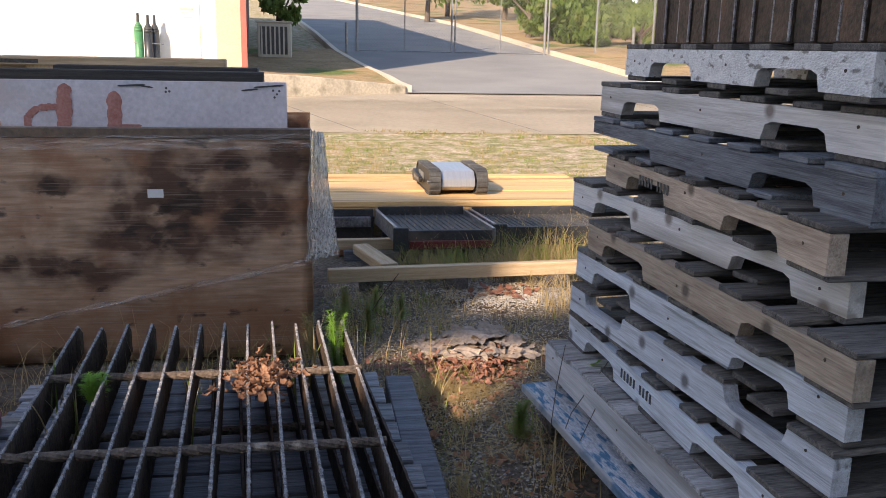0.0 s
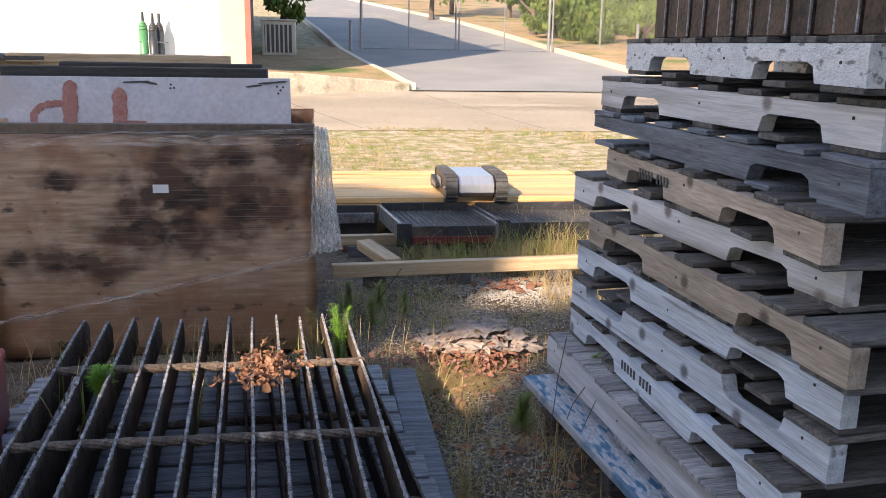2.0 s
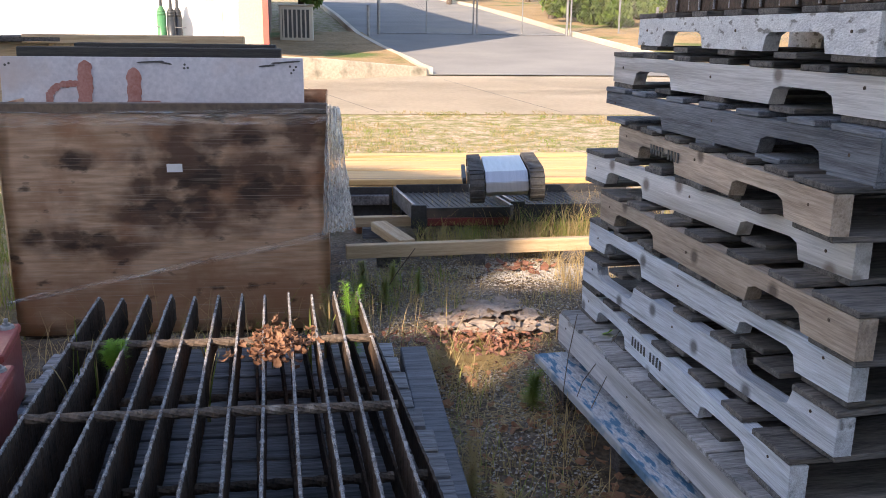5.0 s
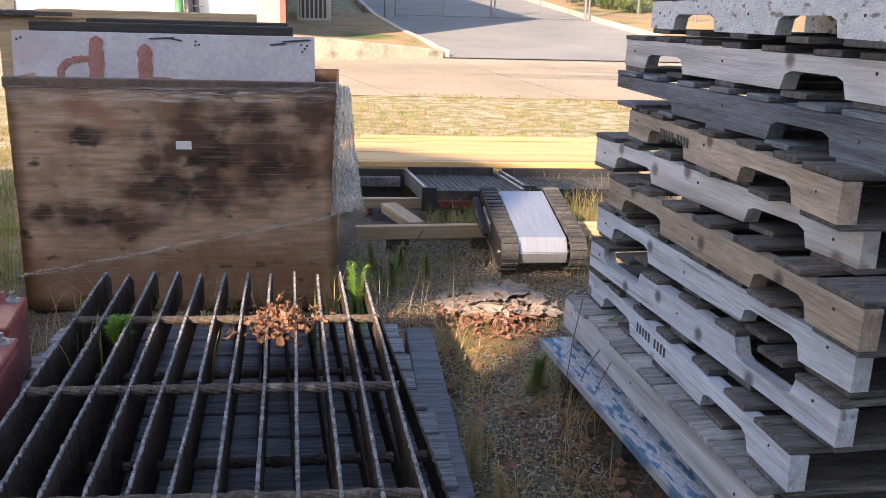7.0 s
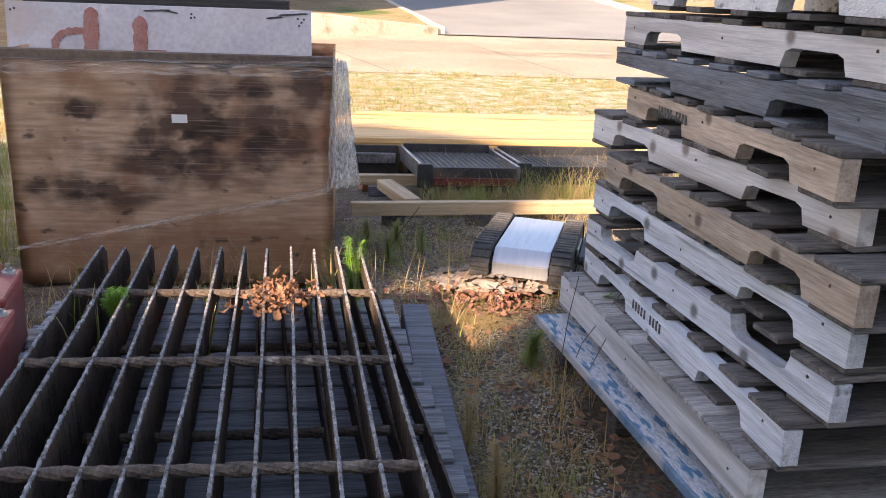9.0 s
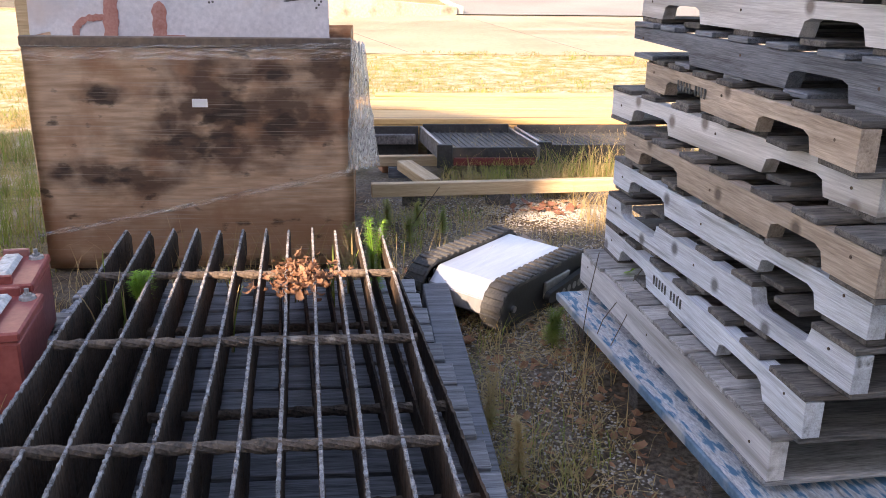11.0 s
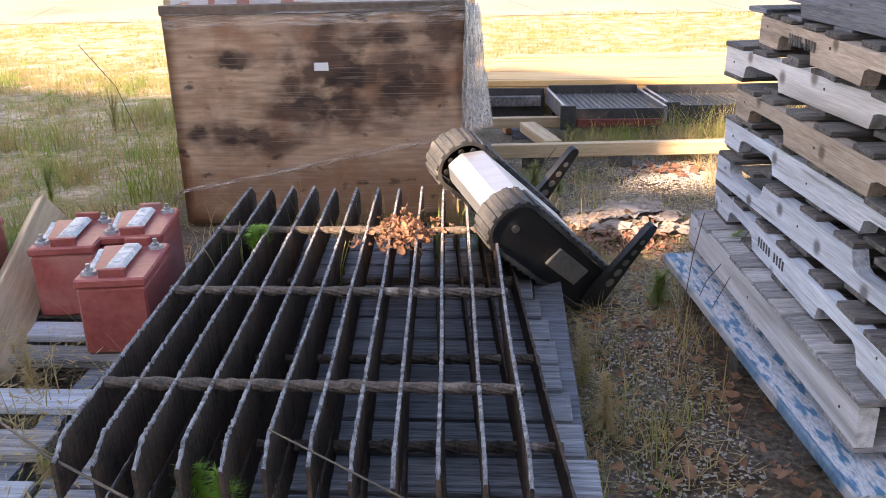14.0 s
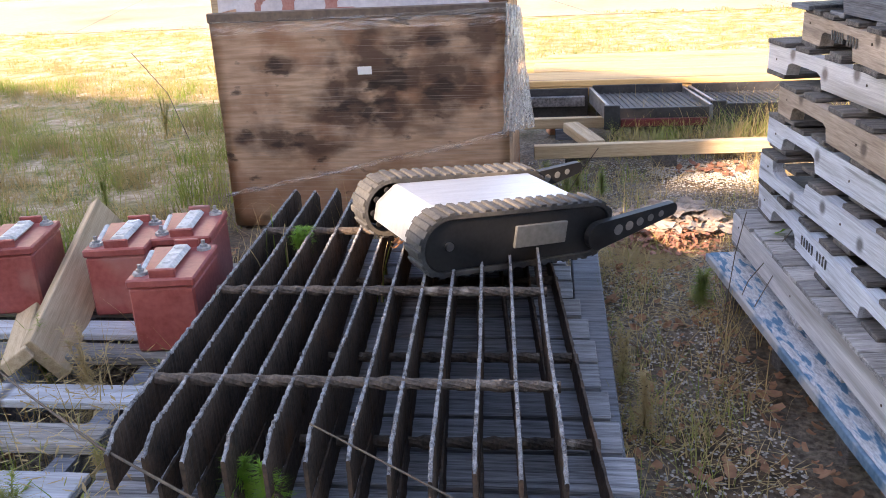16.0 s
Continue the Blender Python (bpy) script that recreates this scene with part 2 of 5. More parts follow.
def stained_board():
    """Brown board with a large dark water stain, streaks along x and pale scuffs that paint the film's sheen."""
    m = bpy.data.materials.new("stained_brown_board")
    m.use_nodes = True
    n, l = m.node_tree.nodes, m.node_tree.links
    b, tc = n["Principled BSDF"], n.new("ShaderNodeTexCoord")

    def noised(stretch, scale, detail=6):
        mp, t = n.new("ShaderNodeMapping"), n.new("ShaderNodeTexNoise")
        mp.inputs["Scale"].default_value = stretch
        t.inputs["Scale"].default_value, t.inputs["Detail"].default_value = scale, detail
        l.new(tc.outputs["Object"], mp.inputs["Vector"])
        l.new(mp.outputs[0], t.inputs["Vector"])
        return t.outputs[0]

    def ramp(src, lo, hi, a=0.0, c=1.0):
        r = n.new("ShaderNodeMapRange")
        r.inputs[1].default_value, r.inputs[2].default_value, r.inputs[3].default_value, r.inputs[4].default_value = lo, hi, a, c
        l.new(src, r.inputs[0])
        return r.outputs[0]

    def maths(op, a, c):
        x = n.new("ShaderNodeMath")
        x.operation = op
        for i, v in enumerate((a, c)):
            if isinstance(v, float):
                x.inputs[i].default_value = v
            else:
                l.new(v, x.inputs[i])
        return x.outputs[0]

    def mixc(fac, a, c):
        x = n.new("ShaderNodeMix")
        x.data_type = "RGBA"
        l.new(fac, x.inputs[0])
        for i, v in ((6, a), (7, c)):
            if isinstance(v, tuple):
                x.inputs[i].default_value = (*v, 1)
            else:
                l.new(v, x.inputs[i])
        return x.outputs[2]

    wander = noised((1.3, 1, 1.8), 4.5, 6)

    def blot(x, z, rx, rz):
        """How far inside a soft-edged blot a point lies: 1 in its middle, 0 at its rim."""
        mp, ln = n.new("ShaderNodeMapping"), n.new("ShaderNodeVectorMath")
        mp.inputs["Location"].default_value, mp.inputs["Scale"].default_value = (-x / rx, 0, -z / rz), (1 / rx, 0.0, 1 / rz)
        ln.operation = "LENGTH"
        l.new(tc.outputs["Object"], mp.inputs["Vector"])
        l.new(mp.outputs[0], ln.inputs[0])
        return ramp(maths("ADD", ln.outputs["Value"], maths("MULTIPLY", wander, 1.5)), 0.95, 2.1, 1.0, 0.0)

    base = mixc(ramp(noised((1, 1, 9), 6), 0.35, 0.65), (0.54, 0.35, 0.225), (0.80, 0.60, 0.44))
    base = mixc(ramp(noised((1.5, 1, 1.5), 3), 0.50, 0.62), base, (0.50, 0.29, 0.18))
    base = mixc(ramp(blot(0.3, 0.06, 1.4, 0.24), 0.3, 0.7, 0.0, 0.75), base, (0.40, 0.22, 0.13))
    wet = None
    for q in ((0.12, 0.66, 0.30, 0.20), (0.36, 0.60, 0.24, 0.18), (0.02, 0.50, 0.34, 0.13), (0.30, 0.78, 0.14, 0.07), (0.50, 0.80, 0.16, 0.12), (-0.30, 0.38, 0.26, 0.09), (-0.34, 0.70, 0.10, 0.04), (-0.10, 0.62, 0.06, 0.18), (-0.52, 0.40, 0.10, 0.05)):
        wet = blot(*q) if wet is None else maths("MAXIMUM", wet, blot(*q))
    dark = maths("MULTIPLY", wet, ramp(noised((1.6, 1, 2.6), 5.0, 9), 0.32, 0.58, 0.25, 1.3))
    col = mixc(ramp(dark, 0.18, 0.85, 0.0, 0.88), base, (0.135, 0.076, 0.056))
    col = mixc(ramp(maths("MULTIPLY", wet, noised((2.2, 1, 5), 4.0, 9)), 0.44, 0.56, 0.0, 0.85), col, (0.07, 0.05, 0.042))
    col = mixc(ramp(noised((3, 1, 6), 2.4, 8), 0.61, 0.67, 0.0, 0.8), col, (0.07, 0.045, 0.035))
    # pale scuff streaks, painting in the sheen of the wrapped film
    col = mixc(ramp(noised((1.2, 1, 60), 3.0, 4), 0.55, 0.70, 0.0, 0.55), col, (0.60, 0.50, 0.42))
    l.new(col, b.inputs["Base Color"])
    b.inputs["Roughness"].default_value = 0.45
    bp = n.new("ShaderNodeBump")
    bp.inputs["Strength"].default_value, bp.inputs["Distance"].default_value = 0.25, 0.004
    l.new(noised((1, 1, 14), 12), bp.inputs["Height"])
    l.new(bp.outputs[0], b.inputs["Normal"])
    return m


def wrap_material(lo=0.02, hi=0.42, scale=9):
    m = bpy.data.materials.new("clear_stretch_film")
    m.use_nodes = True
    n, l = m.node_tree.nodes, m.node_tree.links
    out, tr, gl, df, mx, m2, nz, rg = (n["Material Output"], n.new("ShaderNodeBsdfTransparent"), n.new("ShaderNodeBsdfGlossy"), n.new("ShaderNodeBsdfDiffuse"),
                                       n.new("ShaderNodeMixShader"), n.new("ShaderNodeMixShader"), n.new("ShaderNodeTexNoise"), n.new("ShaderNodeMapRange"))
    gl.inputs["Roughness"].default_value = 0.25
    df.inputs["Color"].default_value = (0.75, 0.74, 0.72, 1)
    m2.inputs[0].default_value = 0.35
    nz.inputs["Scale"].default_value, nz.inputs["Detail"].default_value = scale, 6
    rg.inputs[1].default_value, rg.inputs[2].default_value, rg.inputs[3].default_value, rg.inputs[4].default_value = 0.42, 0.72, lo, hi
    l.new(nz.outputs[0], rg.inputs[0])
    l.new(rg.outputs[0], mx.inputs[0])
    l.new(df.outputs[0], m2.inputs[1])
    l.new(gl.outputs[0], m2.inputs[2])
    l.new(tr.outputs[0], mx.inputs[1])
    l.new(m2.outputs[0], mx.inputs[2])
    l.new(mx.outputs[0], out.inputs["Surface"])
    return m


def ground_material():
    """Sandy soil with gravel, humus and patches of thin turf, in metres of the world."""
    m = bpy.data.materials.new("sandy_soil_and_turf")
    m.use_nodes = True
    n, l = m.node_tree.nodes, m.node_tree.links
    b, geo = n["Principled BSDF"], n.new("ShaderNodeNewGeometry")

    def nz(scale, detail=5):
        t = n.new("ShaderNodeTexNoise")
        t.inputs["Scale"].default_value, t.inputs["Detail"].default_value = scale, detail
        l.new(geo.outputs["Position"], t.inputs["Vector"])
        return t.outputs[0]

    def ramp(src, lo, hi):
        r = n.new("ShaderNodeMapRange")
        r.inputs[1].default_value, r.inputs[2].default_value = lo, hi
        l.new(src, r.inputs[0])
        return r.outputs[0]

    def mixc(fac, a, c):
        x = n.new("ShaderNodeMix")
        x.data_type = "RGBA"
        l.new(fac, x.inputs[0])
        for i, v in ((6, a), (7, c)):
            if isinstance(v, tuple):
                x.inputs[i].default_value = (*v, 1)
            else:
                l.new(v, x.inputs[i])
        return x.outputs[2]

    soil = mixc(ramp(nz(60), 0.35, 0.7), (0.085, 0.068, 0.052), (0.31, 0.262, 0.21))
    soil = mixc(ramp(nz(2.2), 0.42, 0.62), soil, mixc(ramp(nz(45), 0.4, 0.65), (0.045, 0.03, 0.018), (0.15, 0.095, 0.055)))
    far = mixc(ramp(nz(5), 0.4, 0.6), mixc(ramp(nz(25), 0.35, 0.65), (0.58, 0.48, 0.36), (0.30, 0.215, 0.13)), mixc(ramp(nz(40), 0.4, 0.65), (0.11, 0.135, 0.035), (0.38, 0.31, 0.13)))
    sep = n.new("ShaderNodeSeparateXYZ")
    l.new(geo.outputs["Position"], sep.inputs[0])
    side = n.new("ShaderNodeVectorMath")
    side.operation = "DOT_PRODUCT"
    side.inputs[1].default_value = (-1.0, 0.25, 0.0)
    l.new(geo.outputs["Position"], side.inputs[0])
    either = n.new("ShaderNodeMath")
    either.operation = "MAXIMUM"
    l.new(ramp(sep.outputs["Y"], 4.6, 6.2), either.inputs[0])
    l.new(ramp(side.outputs["Value"], 1.9, 2.9), either.inputs[1])
    c = mixc(either.outputs[0], soil, far)
    l.new(c, b.inputs["Base Color"])
    b.inputs["Roughness"].default_value = 0.95
    bp = n.new("ShaderNodeBump")
    bp.inputs["Strength"].default_value, bp.inputs["Distance"].default_value = 0.8, 0.02
    l.new(nz(70, 6), bp.inputs["Height"])
    l.new(bp.outputs[0], b.inputs["Normal"])
    return m


def let_light_through(m, share):
    """Mixes a translucent side into a leaf or blade."""
    n, l = m.node_tree.nodes, m.node_tree.links
    b, out = n["Principled BSDF"], n["Material Output"]
    tr, mx = n.new("ShaderNodeBsdfTranslucent"), n.new("ShaderNodeMixShader")
    l.new(b.inputs["Base Color"].links[0].from_socket, tr.inputs["Color"])
    mx.inputs[0].default_value = share
    l.new(b.outputs[0], mx.inputs[1])
    l.new(tr.outputs[0], mx.inputs[2])
    l.new(mx.outputs[0], out.inputs["Surface"])


for key in ("leaf", "leaf_dark", "grass", "straw", "dead_leaf"):
    let_light_through(M[key], 0.4)
M["film"], M["film_loose"], M["dirt"], M["card"] = wrap_material(), wrap_material(0.34, 0.92, 22), ground_material(), stained_board()


# ---- building helpers ----
def empty(name, m=None, **tags):
    ob = new(name)
    if m is not None:
        ob.matrix_basis = m
    return tagged(ob, **tags)


def mesh_of(bm, material, smooth=False):
    me = bpy.data.meshes.new("mesh")
    bm.to_mesh(me)
    bm.free()
    for m in material if isinstance(material, (list, tuple)) else [material]:
        me.materials.append(m)
    if smooth:
        for p in me.polygons:
            p.use_smooth = True
    return me


def part(name, bm, material, parent=None, label="", m=None, smooth=False):
    """Links a bmesh, or a mesh already made, as one mesh object under a thing or under a part."""
    me = mesh_of(bm, material, smooth) if isinstance(bm, bmesh.types.BMesh) else bm
    ob = new(name, me)
    if parent:
        ob.parent = parent
    if m is not None:
        ob.matrix_basis = m
    return tagged(ob, label)


def box(bm, x0, x1, y0, y1, z0, z1, bevel=0.0, m=None):
    g = bmesh.ops.create_cube(bm, size=1, matrix=Matrix.Translation(((x0 + x1) / 2, (y0 + y1) / 2, (z0 + z1) / 2)) @ Matrix.Diagonal((x1 - x0, y1 - y0, z1 - z0, 1)))
    vs = g["verts"]
    if bevel:
        es = list({e for v in vs for e in v.link_edges})
        r = bmesh.ops.bevel(bm, geom=es, offset=bevel, segments=1, affect="EDGES")
        vs = list({v for f in r["faces"] for v in f.verts} | {v for v in vs if v.is_valid})
    if m is not None:
        bmesh.ops.transform(bm, matrix=m, verts=vs)
    return vs


def boxed(*a, **k):
    bm = bmesh.new()
    box(bm, *a, **k)
    return bm


def tube(bm, a, b, r, r2=None, seg=12):
    a, b = Vector(a), Vector(b)
    d = b - a
    m = Matrix.Translation((a + b) / 2) @ d.to_track_quat("Z", "Y").to_matrix().to_4x4()
    return bmesh.ops.create_cone(bm, cap_ends=True, segments=seg, radius1=r, radius2=r if r2 is None else r2, depth=d.length, matrix=m)["verts"]


def tubed(*a, **k):
    bm = bmesh.new()
    tube(bm, *a, **k)
    return bm


def prism(outline, y0, y1):
    """A solid with the given x, z outline between y0 and y1."""
    bm = bmesh.new()
    a = [bm.verts.new((x, y0, z)) for x, z in outline]
    b = [bm.verts.new((x, y1, z)) for x, z in outline]
    bm.faces.new(a[::-1])
    bm.faces.new(b)
    for i in range(len(a)):
        j = (i + 1) % len(a)
        bm.faces.new((a[i], a[j], b[j], b[i]))
    bmesh.ops.recalc_face_normals(bm, faces=bm.faces)
    return bm


def rough_edges(bm, amount, seed=0):
    for v in bm.verts:
        v.co += noise.noise_vector(v.co * 17 + Vector((seed, seed * 2, 0))) * amount
    return bm


# ---- ground ----
def gz(x, y):
    """Height of the land: flat near the stacks, rising to the gate and the hill."""
    pts = ((-1e4, 0), (6, 0), (12, 0.10), (19.7, 0.30), (24, 0.62), (30, 1.06), (45, 2.3), (70, 4.8), (120, 8.0), (1e4, 30))
    for (y0, z0), (y1, z1) in zip(pts, pts[1:]):
        if y <= y1:
            return z0 + (z1 - z0) * (y - y0) / (y1 - y0)
    return 0


def sheet(xs, ys, lift, rough):
    bm = bmesh.new()
    g = [[bm.verts.new((x, y, gz(x, y) + lift + rough(x, y))) for x in xs] for y in ys]
    for r0, r1 in zip(g, g[1:]):
        for i in range(len(xs) - 1):
            bm.faces.new((r0[i], r0[i + 1], r1[i + 1], r1[i]))
    return bm


def spaced(*stops):
    out = []
    for a, b, s in stops:
        k = max(1, round((b - a) / s))
        out += [a + (b - a) * i / k for i in range(k)]
    return out + [stops[-1][1]]


def bumps(x, y):
    near = max(0.0, min(1.0, (7 - y) / 2))
    v = Vector((x, y, 0))
    h = noise.noise(v * 1.1) * 0.02 + noise.noise(v * 6) * 0.012 + noise.noise(v * 19) * 0.007
    return near * (h - 0.012) - (1 - near) * 0.03 + (0.008 * noise.noise(v * 4) if y < 12 else 0)


ground = part("ground", sheet(spaced((-400, -30, 40), (-30, -4, 2), (-4, 4, 0.05), (4, 30, 2), (30, 400, 40)),
                              spaced((-400, -10, 40), (-10, -0.5, 1), (-0.5, 7, 0.05), (7, 30, 1), (30, 120, 6), (120, 900, 60)), 0, bumps), M["dirt"], smooth=True)
tagged(ground, "sandy ground with gravel, dry straw and thin turf", "ground", kind="structure")


def flat_poly(corners, lift, step=1.0, thick=0.0):
    """A paved patch over the land, corners in plan, cut in strips along y so that it follows the slope."""
    bm = bmesh.new()
    (ax, ay), (bx, by), (cx, cy), (dx, dy) = corners
    k = max(1, round(abs(dy - ay) / step))
    rows = []
    for i in range(k + 1):
        f = i / k
        l, r = (ax + (dx - ax) * f, ay + (dy - ay) * f), (bx + (cx - bx) * f, by + (cy - by) * f)
        rows.append([bm.verts.new((p[0], p[1], gz(*p) + lift)) for p in (l, r)])
    for r0, r1 in zip(rows, rows[1:]):
        bm.faces.new((r0[0], r0[1], r1[1], r1[0]))
    if thick:
        bmesh.ops.solidify(bm, geom=bm.faces[:], thickness=thick)
    return bm

apron = part("pavement", flat_poly(((-40, 12.4), (40, 11.2), (40, 20.2), (-40, 17.0)), -0.024, 1.0, 0.08), M["concrete"])
tagged(apron, "pale concrete apron with joints, crossing the yard", "pavement", kind="structure")
road = part("road", flat_poly(((2.15, 18.55), (9.3, 18.7), (8.6, 30), (1.05, 30)), 0.016, 1.0), M["asphalt"])
tagged(road, "grey asphalt drive rising to the gate", "road", kind="structure")
road_up = part("road", flat_poly(((1.05, 30), (8.6, 30), (7.7, 46), (-0.3, 46)), 0.016, 2.0), M["asphalt"])
tagged(road_up, "grey asphalt drive climbing beyond the gate", "road", kind="structure")
road_top = part("road", flat_poly(((-0.3, 46), (7.7, 46), (0.5, 75), (-4.6, 75)), 0.016, 2.0), M["asphalt"])
tagged(road_top, "grey asphalt drive bending away at the top of the slope", "road", kind="structure")
bank = part("bank", flat_poly(((9.25, 19.2), (60, 19.2), (60, 46), (7.85, 46)), 0.13, 1.0), M["straw_bank"])
tagged(bank, "straw covered bank beside the drive", "bank", kind="structure")
bank_top = part("bank", flat_poly(((7.85, 46), (60, 46), (60, 110), (0.0, 78)), 0.13, 2.0), M["straw_bank"])
tagged(bank_top, "straw covered bank above the bend of the drive", "bank", kind="structure")


def kerb(points, w=0.16, h=0.16, name="kerb"):
    bm = bmesh.new()
    for (x0, y0), (x1, y1) in zip(points, points[1:]):
        d = Vector((x1 - x0, y1 - y0, 0))
        k = max(1, round(d.length / 1.5))
        s = Vector((-d.y, d.x, 0)).normalized() * w / 2
        for i in range(k):
            ends = []
            for f in (i / k, (i + 1) / k):
                p = Vector((x0, y0, 0)) + d * f
                z = gz(p.x, p.y)
                ends.append([bm.verts.new(q) for q in (p - s + Vector((0, 0, z - 0.1)), p - s + Vector((0, 0, z + h)), p + s + Vector((0, 0, z + h)), p + s + Vector((0, 0, z - 0.1)))])
            a, b = ends
            for j in range(4):
                bm.faces.new((a[j], a[(j + 1) % 4], b[(j + 1) % 4], b[j]))
            bm.faces.new(a[::-1])
            bm.faces.new(b)
    bmesh.ops.recalc_face_normals(bm, faces=bm.faces)
    return tagged(part(name, bm, M["concrete"]), "worn concrete kerb along the drive", "kerb", kind="structure")


kerb([(2.22, 18.75), (2.0, 21.0), (1.5, 24.1), (1.02, 28.3), (0.4, 37.3), (-0.4, 46.3), (-4.7, 75)])
kerb([(9.4, 19.0), (8.9, 23.3), (8.65, 29.5), (8.25, 39.8), (7.75, 46.2), (0.6, 75)])

# raised verge beside the drive behind a low wall that runs out to the kerb
bm = bmesh.new()
top = [bm.verts.new(v) for v in ((-1.45, 16.95, 0.72), (0.1, 17.68, 0.63), (1.4, 18.3, 0.50), (2.16, 18.66, 0.44), (2.06, 18.86, 0.44), (1.3, 18.5, 0.50), (0.0, 17.88, 0.63), (-1.55, 17.15, 0.72))]
low = [bm.verts.new((v.co.x, v.co.y, 0.1)) for v in top]
bm.faces.new(top)
for a in range(8):
    b = (a + 1) % 8
    bm.faces.new((top[a], low[a], low[b], top[b]))
bmesh.ops.recalc_face_normals(bm, faces=bm.faces)
bmesh.ops.bevel(bm, geom=bm.edges[:], offset=0.015, segments=1, affect="EDGES")
tagged(part("retaining_wall", bm, M["old_concrete"]), "low stained concrete retaining wall running out to the kerb", "retaining wall", kind="structure")
bm = bmesh.new()
rows = []
for i in range(25):
    y = 17.0 + i * 0.5
    lx, rx = -1.5 - 0.056 * (y - 19.5), min(2.06 - 0.092 * (y - 18.8), -1.5 + (y - 16.95) * 2.05)
    row = []
    for k in range(9):
        x = lx + (rx - lx) * k / 8
        edge = gz(x, y) + 0.15
        h = max(edge, 0.70 - 0.075 * (x + 1.5) + (0.05 * noise.noise(Vector((x, y, 0)))))
        row.append(bm.verts.new((x, y, edge if k == 8 and y > 18.8 else max(edge, min(h, 0.69 - 0.075 * (x + 1.5))) if y < 22 else edge + 0.03 * noise.noise(Vector((x, y, 4))))))
    rows.append(row)
for r0, r1 in zip(rows, rows[1:]):
    for k in range(8):
        bm.faces.new((r0[k], r0[k + 1], r1[k + 1], r1[k]))
tagged(part("verge", bm, M["straw_bank"], smooth=True), "dry grass verge behind the retaining wall", "verge", kind="structure")

# joints of the apron
bm = bmesh.new()
for a, b in (((0.75, 12.0), (-0.75, 17.1)), ((3.4, 12.0), (2.25, 18.5)), ((6.9, 11.9), (6.6, 18.6)), ((-3.0, 12.0), (-4.6, 18.3)), ((-6.8, 12.0), (-8.4, 18.2))):
    a, b = Vector((*a, 0)), Vector((*b, 0))
    s = Vector((-(b - a).y, (b - a).x, 0)).normalized() * 0.007
    k = 12
    rows = []
    for i in range(k + 1):
        p = a.lerp(b, i / k)
        rows.append([bm.verts.new((q.x, q.y, gz(q.x, q.y) - 0.019)) for q in (p - s, p + s)])
    for r0, r1 in zip(rows, rows[1:]):
        bm.faces.new((r0[0], r0[1], r1[1], r1[0]))
part("joint", bm, M["dark_slot"], apron)

# ---- white building, with a shaded gable and its plant ----
bld = empty("building", Matrix.Identity(4), label="white painted steel building with tan and red corner trim", category="building")
part("wall", boxed(-26, -1.87, 19.55, 19.8, 0.1, 8.4), M["white_wall"], bld)
# side wall in shadow: the shade is put into its dark brown colour
bm = prism([(-1.60, 19.9), (-1.30, 19.9), (-2.45, 39.9), (-2.75, 39.9)], 0.1, 8.4)
bm.transform(Matrix(((1, 0, 0, 0), (0, 0, 1, 0), (0, 1, 0, 0), (0, 0, 0, 1))))
bmesh.ops.recalc_face_normals(bm, faces=bm.faces)
part("side_wall", bm, M["dark_wall"], bld)
part("corner_trim", boxed(-1.87, -1.365, 19.50, 19.9, 0.1, 8.4), M["tan_trim"], bld)
part("downpipe", boxed(-1.362, -1.24, 19.46, 19.60, 0.1, 8.4), M["red_trim"], bld)
bm = prism([(-26, 19.4), (-1.25, 19.4), (-2.40, 40), (-26, 40)], 8.4, 8.6)
bm.transform(Matrix(((1, 0, 0, 0), (0, 0, 1, 0), (0, 1, 0, 0), (0, 0, 0, 1))))
bmesh.ops.recalc_face_normals(bm, faces=bm.faces)
part("roof", bm, M["galv"], bld)
for x in (-2.235, -1.89):
    part("seam", boxed(x, x + 0.012, 19.538, 19.549, 0.1, 8.4), M["tan_trim"], bld)
sgn = part("sign", boxed(-2.63, -2.35, 19.54, 19.549, 1.86, 1.876), M["tan_trim"], bld, "faded small wall sign writing")
part("bar", boxed(-2.63, -2.35, 19.54, 19.549, 1.92, 1.965), M["tan_trim"], sgn)
part("bar", boxed(-2.60, -2.38, 19.54, 19.549, 1.77, 1.79), M["tan_trim"], sgn)
for x0, x1 in ((-15.6, -11.7), (-11.4, -9.3), (-9.1, -6.9)):
    part("door", boxed(x0, x1, 19.50, 19.549, 0.12, 3.2), M["dark_slot"], bld, "dark wide door")

for i, (x, y, r, h, c) in enumerate(((-3.45, 19.20, 0.094, 1.57, "cyl_green"), (-3.255, 19.22, 0.094, 1.54, "cyl_dark"), (-3.14, 19.33, 0.09, 1.54, "cyl_dark"))):
    z = gz(x, y) - 0.03
    g = empty("gas_cylinder", pose(x, y, z), label=("green" if c == "cyl_green" else "dark") + " steel gas cylinder standing by the white wall", category="gas cylinder", group="gas cylinders")
    bm = bmesh.new()
    prof = [(r, 0), (r, h * 0.76), (r * 0.95, h * 0.80), (r * 0.8, h * 0.835), (r * 0.55, h * 0.86), (r * 0.36, h * 0.88)]
    for (r0, z0), (r1, z1) in zip(prof, prof[1:]):
        tube(bm, (0, 0, z0), (0, 0, z1), r0, r1, 20)
    part("body", bm, M[c], g, smooth=True)
    part("valve_cap", tubed((0, 0, h * 0.87), (0, 0, h), r * 0.36, r * 0.3, 14), M["cyl_dark"], g)
bm = bmesh.new()
tube(bm, (-3.56, 19.10, 1.22), (-2.95, 19.22, 1.20), 0.008)
tagged(part("chain", bm, M["galv"]), "thin steel retaining chain round the gas cylinders", "chain")

